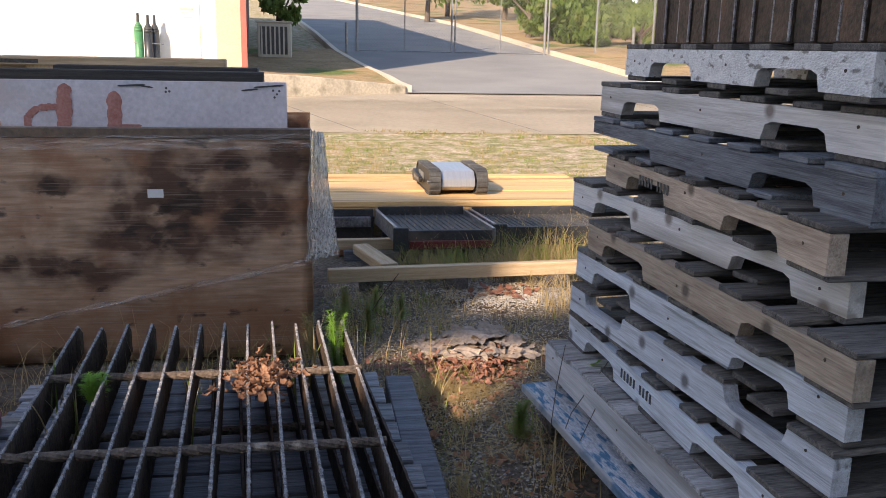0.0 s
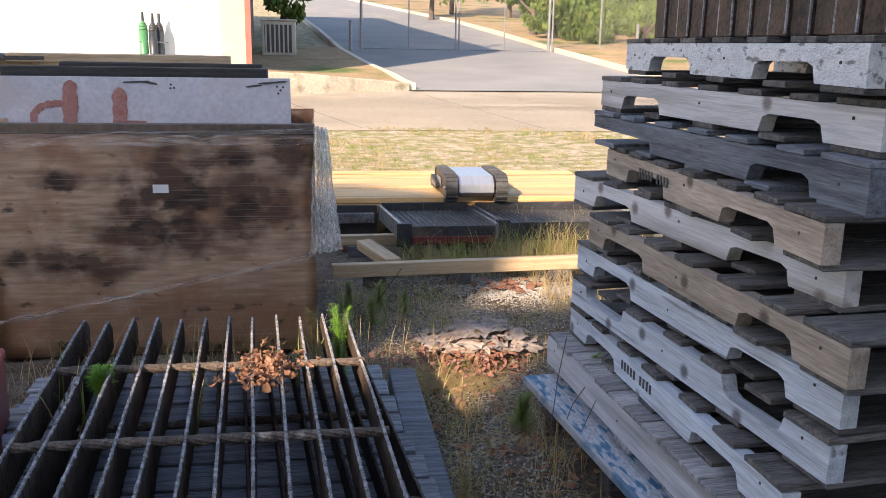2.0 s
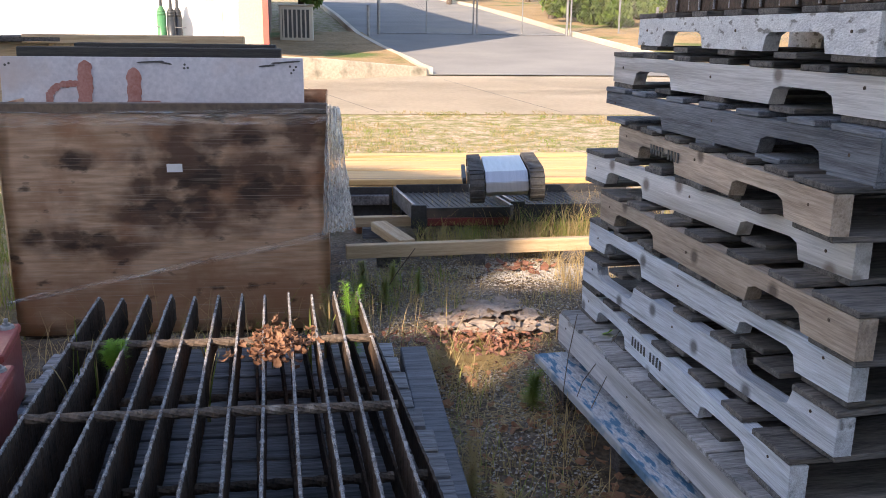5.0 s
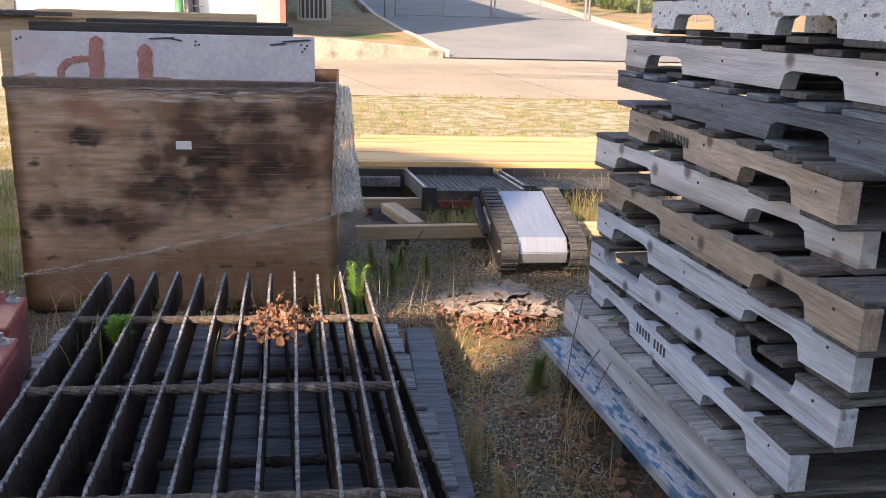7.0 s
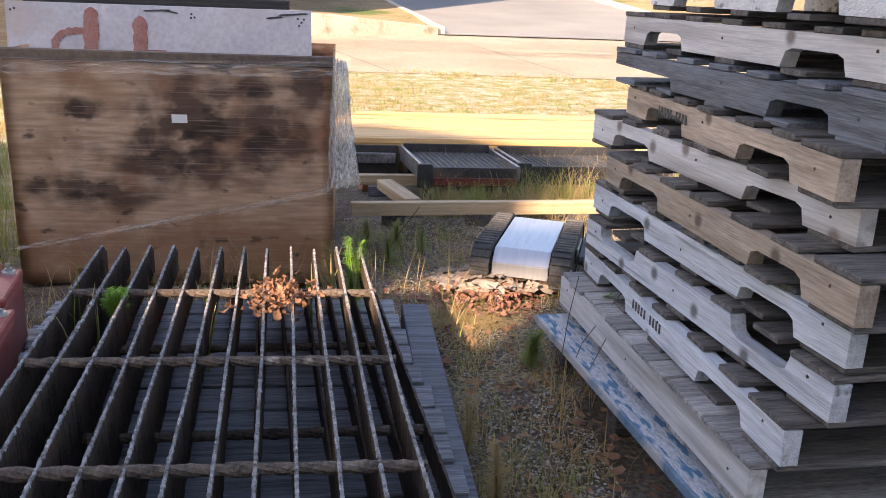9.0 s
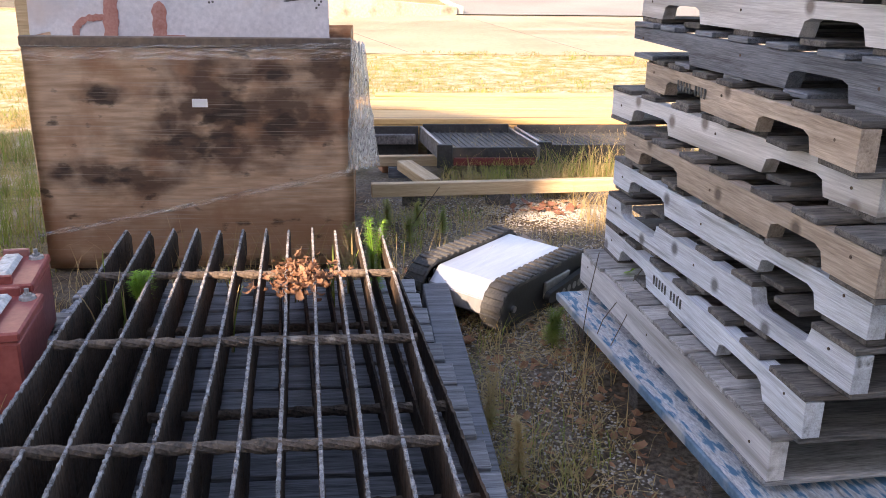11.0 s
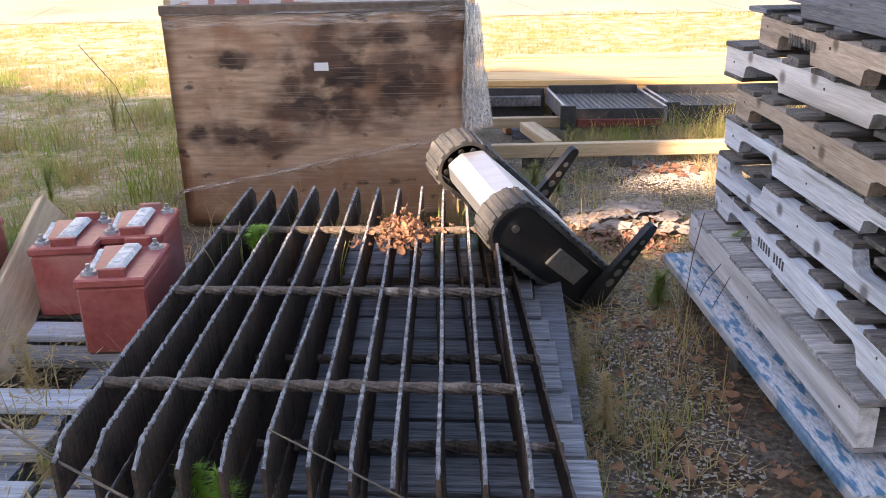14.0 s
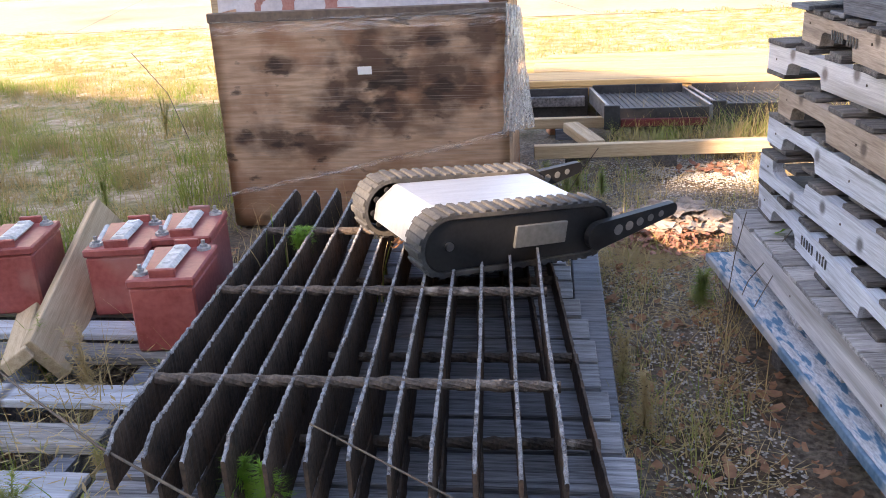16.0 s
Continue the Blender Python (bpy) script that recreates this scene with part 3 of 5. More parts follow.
ac = empty("air_conditioner", pose(-0.87, 26, gz(0, 26)), label="beige outdoor air conditioning unit with dark louvres", category="air conditioner")
part("pad", boxed(-0.62, 0.62, -0.5, 0.5, 0, 0.10, 0.01), M["concrete"], ac)
part("cabinet", boxed(-0.48, 0.48, -0.36, 0.4, 0.10, 1.08, 0.02), M["ac"], ac)
part("grille", boxed(-0.40, 0.40, -0.375, -0.362, 0.20, 0.98), M["dark_slot"], ac)
for i in range(7):
    x = -0.38 + i * 0.125
    part("bar", boxed(x, x + 0.045, -0.40, -0.376, 0.18, 1.0), M["ac"], ac)
part("top_cover", boxed(-0.52, 0.52, -0.4, 0.44, 1.08, 1.13, 0.02), M["ac"], ac)


# ---- chain-link fence and gate ----
def lattice(bm, x0, x1, z0, z1, pitch=0.075, r=0.004):
    """Diagonal wires in the plane y = 0."""
    w, h = x1 - x0, z1 - z0
    k = int((w + h) / pitch)
    for i in range(1, k):
        c = i * pitch
        a = (max(0, c - h), min(c, h))
        b = (min(c, w), max(0, c - w))
        for fl in (0, 1):
            p, q = ((x0 + u if not fl else x1 - u, 0, z0 + v) for u, v in (a, b))
            d = Vector((q[0] - p[0], 0, q[2] - p[2]))
            s = Vector((-d.z, 0, d.x)).normalized() * r
            vs = [bm.verts.new(Vector(c2) + o) for c2, o in ((p, s), (q, s), (q, -s), (p, -s))]
            bm.faces.new(vs)


def fence_panel(x, y, x2, y2, h, name="fence"):
    d = Vector((x2 - x, y2 - y, 0))
    f = empty(name, Matrix.Translation((x, y, gz(x, y))) @ pose(0, 0, 0, 0, 0, math.degrees(math.atan2(d.y, d.x))), label="galvanised chain-link " + ("gate leaf" if name == "gate" else "fence panel with its post"), category=name)
    L = d.length
    part("post", tubed((0, 0, -0.3), (0, 0, h + 0.1), 0.05 if name == "gate" else 0.035), M["galv"], f)
    part("top_rail", tubed((0, 0, h), (L, 0, h), 0.022), M["galv"], f)
    if name == "gate":
        part("end_post", tubed((L, 0, 0.05), (L, 0, h + 0.02), 0.03), M["galv"], f)
        part("middle_post", tubed((L / 2, 0, 0.06), (L / 2, 0, h), 0.02), M["galv"], f)
        part("bottom_rail", tubed((0, 0, 0.06), (L, 0, 0.06), 0.022), M["galv"], f)
    bm = bmesh.new()
    lattice(bm, 0.02, L - 0.02, 0.08, h, 0.11, 0.0022)
    part("mesh", bm, M["galv"], f, "diamond steel wire mesh")
    return f


fence_panel(1.74, 30, 5.0, 30.0, 2.4, "gate")
fence_panel(8.32, 30, 5.12, 30.0, 2.4, "gate")
fx, fy = 8.45, 30
for k in range(6):
    nx, ny = fx + 1.75, fy + (0.0 if k < 1 else -0.9)
    fence_panel(fx, fy, nx, ny, 2.3)
    fx, fy = nx, ny
for x, y, h in ((1.35, 29.2, 1.0), (11.2, 29.0, 1.1)):
    b = part("bollard", tubed((x, y, gz(x, y) - 0.1), (x, y, gz(x, y) + h), 0.05), M["galv"])
    tagged(b, "thin grey steel marker post by the drive", "post")


# ---- trees and shrubs beyond the fence ----
def leafy(bm, c, rad, n, size, rng, flat=1.0):
    for _ in range(n):
        while True:
            v = Vector((rng.uniform(-1, 1), rng.uniform(-1, 1), rng.uniform(-1, 1)))
            if 0.15 < v.length < 1:
                break
        k = noise.noise(v * 2.3 + c) * 0.35 + 0.85
        p = c + Vector((v.x * rad, v.y * rad, v.z * rad * flat)) * k
        s = size * rng.uniform(0.6, 1.3)
        q = Euler((rng.uniform(0, 6.3), rng.uniform(0, 6.3), rng.uniform(0, 6.3))).to_matrix()
        vs = [bm.verts.new(p + q @ Vector(o) * s) for o in ((-0.5, 0, 0), (0, -0.25, 0.05), (0.5, 0, 0), (0, 0.25, 0.05))]
        bm.faces.new(vs)


def tree(x, y, h, rad, seed):
    rng = random.Random(seed)
    t = empty("tree", pose(x, y, gz(x, y)), label="leafy green tree on the hill behind the fence", category="tree", group="trees on the hill")
    bm = bmesh.new()
    tube(bm, (0, 0, -0.3), (0.1, 0, h * 0.5), 0.16, 0.1, 9)
    for i in range(6):
        a = rng.uniform(0, 6.3)
        tube(bm, (0.05, 0, h * rng.uniform(0.2, 0.5)), (math.cos(a) * rad * 0.7, math.sin(a) * rad * 0.7, h * rng.uniform(0.5, 0.8)), 0.06, 0.02, 6)
    part("trunk", bm, M["bark"], t)
    bm = bmesh.new()
    for i in range(9):
        c = Vector((rng.uniform(-0.7, 0.7) * rad, rng.uniform(-0.7, 0.7) * rad, h * rng.uniform(0.22, 0.9)))
        leafy(bm, c, rad * rng.uniform(0.35, 0.6), 260, 0.28, rng, 0.8)
    part("crown", bm, M["leaf_dark"], t)


tr = random.Random(4)
for i in range(26):
    x = 7 + i * 1.9 + tr.uniform(-0.8, 0.8)
    tree(x, 44 + tr.uniform(-3, 8) + (6 if x < 12 else 0), tr.uniform(3, 7), tr.uniform(1.6, 2.6), i)
for i in range(9):
    x = 11.5 + i * 1.5 + tr.uniform(-0.5, 0.5)
    tree(x, 34 + tr.uniform(-1, 3), tr.uniform(1.5, 2.6), tr.uniform(0.9, 1.3), 50 + i)
for i in range(10):
    x = 9.2 + i * 1.15 + tr.uniform(-0.4, 0.4)
    tree(x, 36.5 + tr.uniform(-2, 2), tr.uniform(1.8, 3.4), tr.uniform(1.0, 1.5), 70 + i)
tree(-1.0, 33, 3.0, 1.1, 91)


# ---- pallets ----
def pallet(tone, m, label, deck="deck_grey", notched=True, solid=False, h=0.078, marks=0.0, flip=False, footless=False, cuts=(0.15, 0.39, 0.85, 1.075, 1.235), length=1.22, width=1.02):
    """Stringers along local x, the near one at local y = 0, its far end at x = 0; z = 0 is the underside."""
    rng = random.Random(label + str(m.translation))
    p = empty("pallet", m, label=label, category="pallet", group="stack of pallets")
    d, L, nh = 0.014, cuts[4] if notched else length, 0.042
    out = [(0, d)]
    for a, b in (cuts[:2], cuts[2:4]):
        out += [(-a, d), (-a - 0.012, d + nh * 0.8), (-a - 0.035, d + nh), (-b + 0.035, d + nh), (-b + 0.012, d + nh * 0.8), (-b, d)]
    out += [(-L, d), (-L, d + h), (0, d + h)]
    if not notched:
        out = [(0, d), (-L, d), (-L, d + h), (0, d + h)]
    if footless:
        out = [(0, d + nh)] + out[5:]
    if flip:
        out = [(x, 2 * d + h - z) for x, z in reversed(out)]
    for i, y in enumerate((-0.038, -width / 2 - 0.02, -width)):
        st = part("stringer", rough_edges(prism(out, y, y + 0.038), 0.0022, i + rng.random() * 9), M[tone], p)
        if i == 0:
            for x in (-0.07, -L / 2 + rng.uniform(-0.05, 0.05), -L + 0.08):
                zc = d + h * rng.uniform(0.45, 0.8)
                part("nail", tubed((x, y + 0.036, zc), (x, y + 0.0395, zc), 0.0035, seg=8), M["rust"], st)
    k = 12 if solid else 7
    for z, n in ((d + h, k), (0, 5)):
        for i in range(n):
            w = 0.14 if i in (0, n - 1) else 0.094
            x = -0.002 - w - (L - w - 0.004) * i / (n - 1) + rng.uniform(-0.008, 0.008) * (0 < i < n - 1)
            o = rng.uniform(-0.008, 0.006)
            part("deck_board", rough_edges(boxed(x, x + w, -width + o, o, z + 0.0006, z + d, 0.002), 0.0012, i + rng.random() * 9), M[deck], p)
    if marks:
        for i in range(9):
            x = -marks - i * 0.021 - (0.02 if i > 4 else 0)
            part("stamp_bar", boxed(x - 0.010, x, 0.0015, 0.0024, d + h - 0.048, d + h - 0.022), M["ink"], p)
    return p


def stack_pose(left, rz, z):
    """The pose that puts the far top corner of the near stringer at left, with the top of that stringer at height z."""
    return pose(left[0], left[1], z - 0.092, 0, 0, rz)


M["blue_paint"] = mat("worn_blue_paint", (0.06, 0.13, 0.20), (0.18, 0.27, 0.35), 0.7, 12, 60, 0.4, c3=(0.42, 0.41, 0.40), c3scale=0.6, c3lo=0.46, c3hi=0.56)
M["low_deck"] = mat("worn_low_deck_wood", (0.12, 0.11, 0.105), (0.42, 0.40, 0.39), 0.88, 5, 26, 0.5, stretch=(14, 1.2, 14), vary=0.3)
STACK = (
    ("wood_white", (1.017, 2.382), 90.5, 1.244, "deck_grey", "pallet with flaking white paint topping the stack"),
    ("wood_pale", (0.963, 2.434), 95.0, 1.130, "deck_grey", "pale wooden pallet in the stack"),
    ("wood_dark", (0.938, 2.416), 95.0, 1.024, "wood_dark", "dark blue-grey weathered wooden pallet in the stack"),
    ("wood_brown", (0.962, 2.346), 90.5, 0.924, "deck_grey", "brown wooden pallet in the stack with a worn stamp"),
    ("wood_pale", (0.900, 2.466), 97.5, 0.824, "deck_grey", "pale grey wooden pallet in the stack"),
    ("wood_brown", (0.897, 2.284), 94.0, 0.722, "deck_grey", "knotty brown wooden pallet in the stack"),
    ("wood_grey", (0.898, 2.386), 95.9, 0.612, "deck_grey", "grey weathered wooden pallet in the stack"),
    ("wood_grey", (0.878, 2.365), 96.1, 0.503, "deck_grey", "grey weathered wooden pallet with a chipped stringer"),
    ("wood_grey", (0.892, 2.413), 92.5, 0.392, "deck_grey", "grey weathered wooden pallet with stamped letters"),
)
CUTS = {0: (0.18, 0.46, 0.77, 1.02, 1.18), 3: (0.17, 0.445, 0.755, 1.0, 1.162), 5: (0.11, 0.385, 0.842, 1.05, 1.208), 6: (0.12, 0.382, 0.864, 1.086, 1.246), 7: (0.10, 0.364, 0.862, 1.09, 1.232)}
for i, (tone, left, rz, z, deck, label) in enumerate(STACK):
    pallet(tone, stack_pose(left, rz, z), label, deck, marks={3: 0.27, 8: 0.44}.get(i, 0.0), flip=i == 7, footless=i == 2, cuts=CUTS.get(i, (0.15, 0.39, 0.855, 1.08, 1.24)))
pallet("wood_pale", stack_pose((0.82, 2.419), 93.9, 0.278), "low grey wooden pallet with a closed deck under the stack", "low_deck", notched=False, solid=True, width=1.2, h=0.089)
pf = empty("platform", pose(0.748, 2.40, 0.0, 0, 0, 96), label="worn blue and white painted wooden platform under the stack", category="platform")
for i in range(5):
    y = -0.205 * i
    part("board", rough_edges(boxed(-1.3, 0.0, y - 0.2, y, 0.135, 0.160, 0.003), 0.002, i), M["wood_blue"], pf)
part("edge_strip", rough_edges(boxed(-1.3, 0.0, 0.001, 0.012, 0.132, 0.158, 0.002), 0.0015), M["blue_paint"], pf, "worn blue painted edge strip")
for x in (-0.12, -0.55, -0.98, -1.27):
    for y in (-0.12, -0.55, -0.95):
        part("leg", boxed(x, x + 0.07, y, y + 0.07, 0.0, 0.135, 0.003), M["deck_grey"], pf)

# dark steel panels on edge on the top pallet
for i in range(14):
    y = 2.24 - i * 0.083
    g = empty("steel_slab", pose(1.06 + 0.004 * math.sin(i * 2.1), y, 1.259), label="dark rusty steel panel standing on edge on the top pallet", category="steel slab", group="steel panels on the top pallet")
    bm = boxed(0, 0.85, -0.0385, 0.0385, 0, 0.165 + 0.006 * math.sin(i * 1.7), 0.003)
    part("panel", rough_edges(bm, 0.002, i), M["rust"], g)
    part("rim", boxed(-0.004, 0.0, -0.041, -0.035, 0.005, 0.16), M["rust_edge"], g)

# ---- steel gratings on their skid ----
M["skid"] = mat("grey_skid_wood", (0.07, 0.07, 0.076), (0.37, 0.375, 0.40), 0.85, 5, 26, 0.6, stretch=GRAIN, vary=0.25)
skid = empty("skid", pose(0, 0, 0), label="weathered grey wooden skid under the gratings", category="pallet")
sk = random.Random(8)
for i in range(16):
    y = 0.42 + i * 0.135
    sh = -0.10 * (y - 1.1)
    x1 = 0.41 + sh + sk.uniform(-0.02, 0.01)
    part("board", rough_edges(boxed(-0.72 + sh + sk.uniform(-0.03, 0.03), x1, y, y + 0.118, 0.132, 0.155, 0.003), 0.002, i), M["skid"], skid)
for x in (-0.6, -0.12, 0.3):
    part("runner", boxed(x, x + 0.09, 0.42, 2.58, 0.0, 0.132, 0.004, m=Matrix.Rotation(0.0, 4, "Z")), M["wood_dark"], skid)


SKEW = 0.072


def grating(m, bars, pitch, y0, y1, h, label, rods, seed, tips=True):
    rng = random.Random(seed)
    g = empty("steel_grating", m, label=label, category="grating", group="gratings on the skid")
    for i in range(bars):
        xr = -i * pitch
        e0, e1 = y0 - SKEW * xr * 1.2 + rng.uniform(-0.025, 0.025), y1 - SKEW * xr + rng.uniform(-0.02, 0.02)
        n = 420 if tips else 80
        bm = bmesh.new()
        rows = []
        for k in range(n + 1):
            y = e0 + (e1 - e0) * k / n
            x = xr
            w = noise.noise(Vector((i * 3.1, y * 2.0, seed))) * 0.004
            t = 0.0036 + 0.0020 * noise.noise(Vector((i, y * 75, seed))) + 0.0028 * abs(noise.noise(Vector((i * 7, y * 190, seed))))
            top = 0.005 * noise.noise(Vector((i * 5, y * 55, seed))) + 0.006 * noise.noise(Vector((i * 5, y * 140, seed)))
            drop = 0.0 if not tips else 0.12 * max(0.0, 1 - (e1 - y) / 0.05) + 0.10 * max(0.0, 1 - (y - e0) / 0.06)
            rows.append([bm.verts.new(v) for v in ((x + w - t, y, -h), (x + w - t, y, top - 0.004 - drop * 0.3), (x + w - t * 0.7, y, top - drop * 0.3), (x + w + t * 0.7, y, top - drop * 0.3), (x + w + t, y, top - 0.004 - drop * 0.3), (x + w + t, y, -h))])
        for a, b in zip(rows, rows[1:]):
            for j in range(5):
                f = bm.faces.new((a[j], b[j], b[j + 1], a[j + 1]))
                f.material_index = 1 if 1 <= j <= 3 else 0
            bm.faces.new((a[5], b[5], b[0], a[0]))
        bm.faces.new(rows[0])
        bm.faces.new(rows[-1][::-1])
        bmesh.ops.recalc_face_normals(bm, faces=bm.faces)
        # the lower grating drops the pale edge: its shade is put into the colour
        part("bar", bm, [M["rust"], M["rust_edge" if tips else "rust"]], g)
    for y, z in rods:
        bm = bmesh.new()
        n, xa, xb = 60, -(bars - 1) * pitch - 0.01, 0.012
        prev = None
        for k in range(n + 1):
            x = xa + (xb - xa) * k / n
            r = 0.0125 + 0.004 * noise.noise(Vector((x * 30, y, seed))) + 0.002 * noise.noise(Vector((x * 90, y, seed)))
            ring = [bm.verts.new((x, y - SKEW * x + r * math.cos(a * 0.785 + k * 0.25), z + r * math.sin(a * 0.785 + k * 0.25))) for a in range(8)]
            if prev:
                for a in range(8):
                    bm.faces.new((prev[a], prev[(a + 1) % 8], ring[(a + 1) % 8], ring[a]))
            prev = ring
        bmesh.ops.recalc_face_normals(bm, faces=bm.faces)
        part("cross_rod", bm, M["rod"], g)
    return g


grating(pose(0.209, 1.70, 0.337, 0, 0, 3.65), 12, 0.0767, -0.79, 0.935, 0.108, "rusted black steel bar grating lying on another", ((0.455, -0.012), (-0.022, -0.012), (-0.505, -0.012)), 3)
grating(pose(0.288, 1.55, 0.226, 0, 0, 5.3), 12, 0.0767, -0.60, 0.93, 0.07, "rusted black steel bar grating under another", ((0.52, -0.03), (0.02, -0.03), (-0.36, -0.03)), 7, False)

# ---- carton ----
ctn = empty("carton", pose(-0.55, 3.15, 0), label="large stained brown carton wrapped in clear film, open at the top", category="box")


def carton_face(w, h, seed, lean=0.0):
    bm = bmesh.new()
    n, k = 24, 16
    g = [[bm.verts.new((w * (i / n - 0.5), noise.noise(Vector((i * 0.35, j * 0.35, seed))) * 0.008, h * j / k)) for i in range(n + 1)] for j in range(k + 1)]
    for a, b in zip(g, g[1:]):
        for i in range(n):
            bm.faces.new((a[i], a[i + 1], b[i + 1], b[i]))
    bmesh.ops.solidify(bm, geom=bm.faces[:], thickness=0.008)
    return bm


part("front", carton_face(1.22, 0.90, 1), M["card"], ctn, m=pose(0, 0, 0.012), smooth=True)
part("back", carton_face(1.22, 0.90, 2), M["card"], ctn, m=pose(0, 1.0, 0.012))
part("side", carton_face(1.0, 0.905, 3), M["card"], ctn, m=pose(0.606, 0.5, 0.012, 0, 0, 90))
part("side", carton_face(1.0, 0.905, 4), M["card"], ctn, m=pose(-0.606, 0.5, 0.012, 0, 0, 90))
part("base", boxed(-0.6, 0.6, 0.02, 0.98, 0.0, 0.03), M["card_edge"], ctn)
part("rim", rough_edges(boxed(-0.615, 0.615, -0.012, 0.010, 0.885, 0.925, 0.004), 0.004), M["card_edge"], ctn)
part("label", boxed(0.0, 0.058, -0.0225, -0.0215, 0.664, 0.696), M["label"], ctn, "small white paper label")


def film_sheet(rows):
    """A rumpled sheet between rows of points."""
    bm = bmesh.new()
    n, k = 40, 10
    a0, b0, a1, b1 = (Vector(v) for v in rows)
    g = []
    for j in range(k + 1):
        l, r = a0.lerp(a1, j / k), b0.lerp(b1, j / k)
        g.append([bm.verts.new(l.lerp(r, i / n) + noise.noise_vector(Vector((i * 0.4, j * 0.9, l.z * 7))) * 0.012) for i in range(n + 1)])
    for a, b in zip(g, g[1:]):
        for i in range(n):
            bm.faces.new((a[i], a[i + 1], b[i + 1], b[i]))
    return bm


part("film", film_sheet(((-0.63, -0.035, 0.84), (0.63, -0.035, 0.85), (-0.63, -0.03, 0.89), (0.63, -0.03, 0.91))), M["film"], ctn, "rumpled clear stretch film band", smooth=True)
part("film", film_sheet(((-0.63, -0.028, 0.15), (0.62, -0.028, 0.40), (-0.63, -0.028, 0.165), (0.62, -0.028, 0.425))), M["film"], ctn, smooth=True)
part("film", film_sheet(((0.585, -0.035, 0.41), (0.715, -0.01, 0.43), (0.61, -0.03, 0.92), (0.655, 0.03, 0.91))), M["film_loose"], ctn, "loose clear film hanging off the corner", smooth=True)
part("film", film_sheet(((0.61, 0.02, 0.42), (0.705, 0.06, 0.44), (0.62, 0.02, 0.90), (0.66, 0.06, 0.90))), M["film_loose"], ctn, smooth=True)

# white board standing in the carton, spray marked
wb = empty("board", pose(-0.62, 3.45, 0.45, -6, 0, 1.5), label="white fibre board with faded red spray marks, standing in the carton", category="board")
part("panel", rough_edges(boxed(-0.62, 0.585, -0.006, 0.006, 0, 0.635, 0.002), 0.002), M["white_board"], wb)


def stroke(x0, z0, x1, z1, w, seed):
    """A sprayed stroke with a ragged outline between two points."""
    a, c = Vector((x0, z0)), Vector((x1, z1))
    d = (c - a).normalized()
    s = Vector((-d.y, d.x))
    L = (c - a).length
    out = []
    for side in (1, -1):
        for i in range(15):
            f = i / 14 if side > 0 else 1 - i / 14
            k = w / 2 * (math.sqrt(max(0.02, 1 - (2 * f - 1) ** 6)) + 0.35 * noise.noise(Vector((f * 6, side, seed))))
            out.append(a + d * L * f + s * side * k)
    return prism([(p.x, p.y) for p in out], -0.0095, -0.0065)


for i, q in enumerate(((-0.300, 0.43, -0.293, 0.620, 0.058), (-0.32, 0.528, -0.40, 0.522, 0.026), (-0.395, 0.525, -0.438, 0.485, 0.028), (-0.438, 0.495, -0.435, 0.43, 0.028), (-0.107, 0.43, -0.103, 0.592, 0.056), (-0.11, 0.452, 0.0, 0.452, 0.012))):
    part("spray_mark", stroke(*q, i), M["red_spray"], wb)
for i, (x0, z0, x1, z1) in enumerate(((0.45, 0.612, 0.575, 0.622), (0.40, 0.598, 0.47, 0.606), (-0.09, 0.612, 0.02, 0.618), (-0.02, 0.618, 0.05, 0.606))):
    part("crack", stroke(x0, z0, x1, z1, 0.007, 20 + i), M["ink"], wb)
for x, z in ((0.53, 0.60), (0.545, 0.585), (0.555, 0.598), (0.535, 0.572), (0.10, 0.605), (0.112, 0.592), (0.098, 0.590), (-0.60, 0.60), (-0.585, 0.606)):
    part("hole", tubed((x, -0.0075, z), (x, -0.0061, z), 0.005, seg=8), M["ink"], wb)
# timbers over the carton's back
for nm, col, y, z0, z1, x0, x1, lab in (("timber", "black_timber", 3.72, 1.045, 1.115, -1.25, -0.14, "blackened square timber lying across the carton"),
                                  ("timber", "black_timber", 3.86, 1.10, 1.13, -1.05, -0.17, "thin blackened timber lying across the carton"),
                                  ("plank", "plank", 3.95, 1.125, 1.165, -1.30, -0.32, "tan plank lying across the carton")):
    o = part(nm, rough_edges(boxed(x0, x1, y, y + 0.09, z0, z1, 0.004), 0.002, y), M[col])
    tagged(o, lab, nm)
part("support", boxed(-0.6, 0.28, 0.55, 0.95, 0.85, 1.045), M["card_edge"], ctn)
cr = empty("wooden_crate", pose(-1.62, 4.0, 0), label="low tan wooden crate with an overhanging lid behind the carton", category="crate")
part("body", boxed(0.14, 0.42, 0, 0.5, 0, 1.13, 0.004), M["plank"], cr)
part("lid", boxed(0.11, 0.49, -0.05, 0.55, 1.13, 1.155, 0.004), M["deck_grey"], cr)


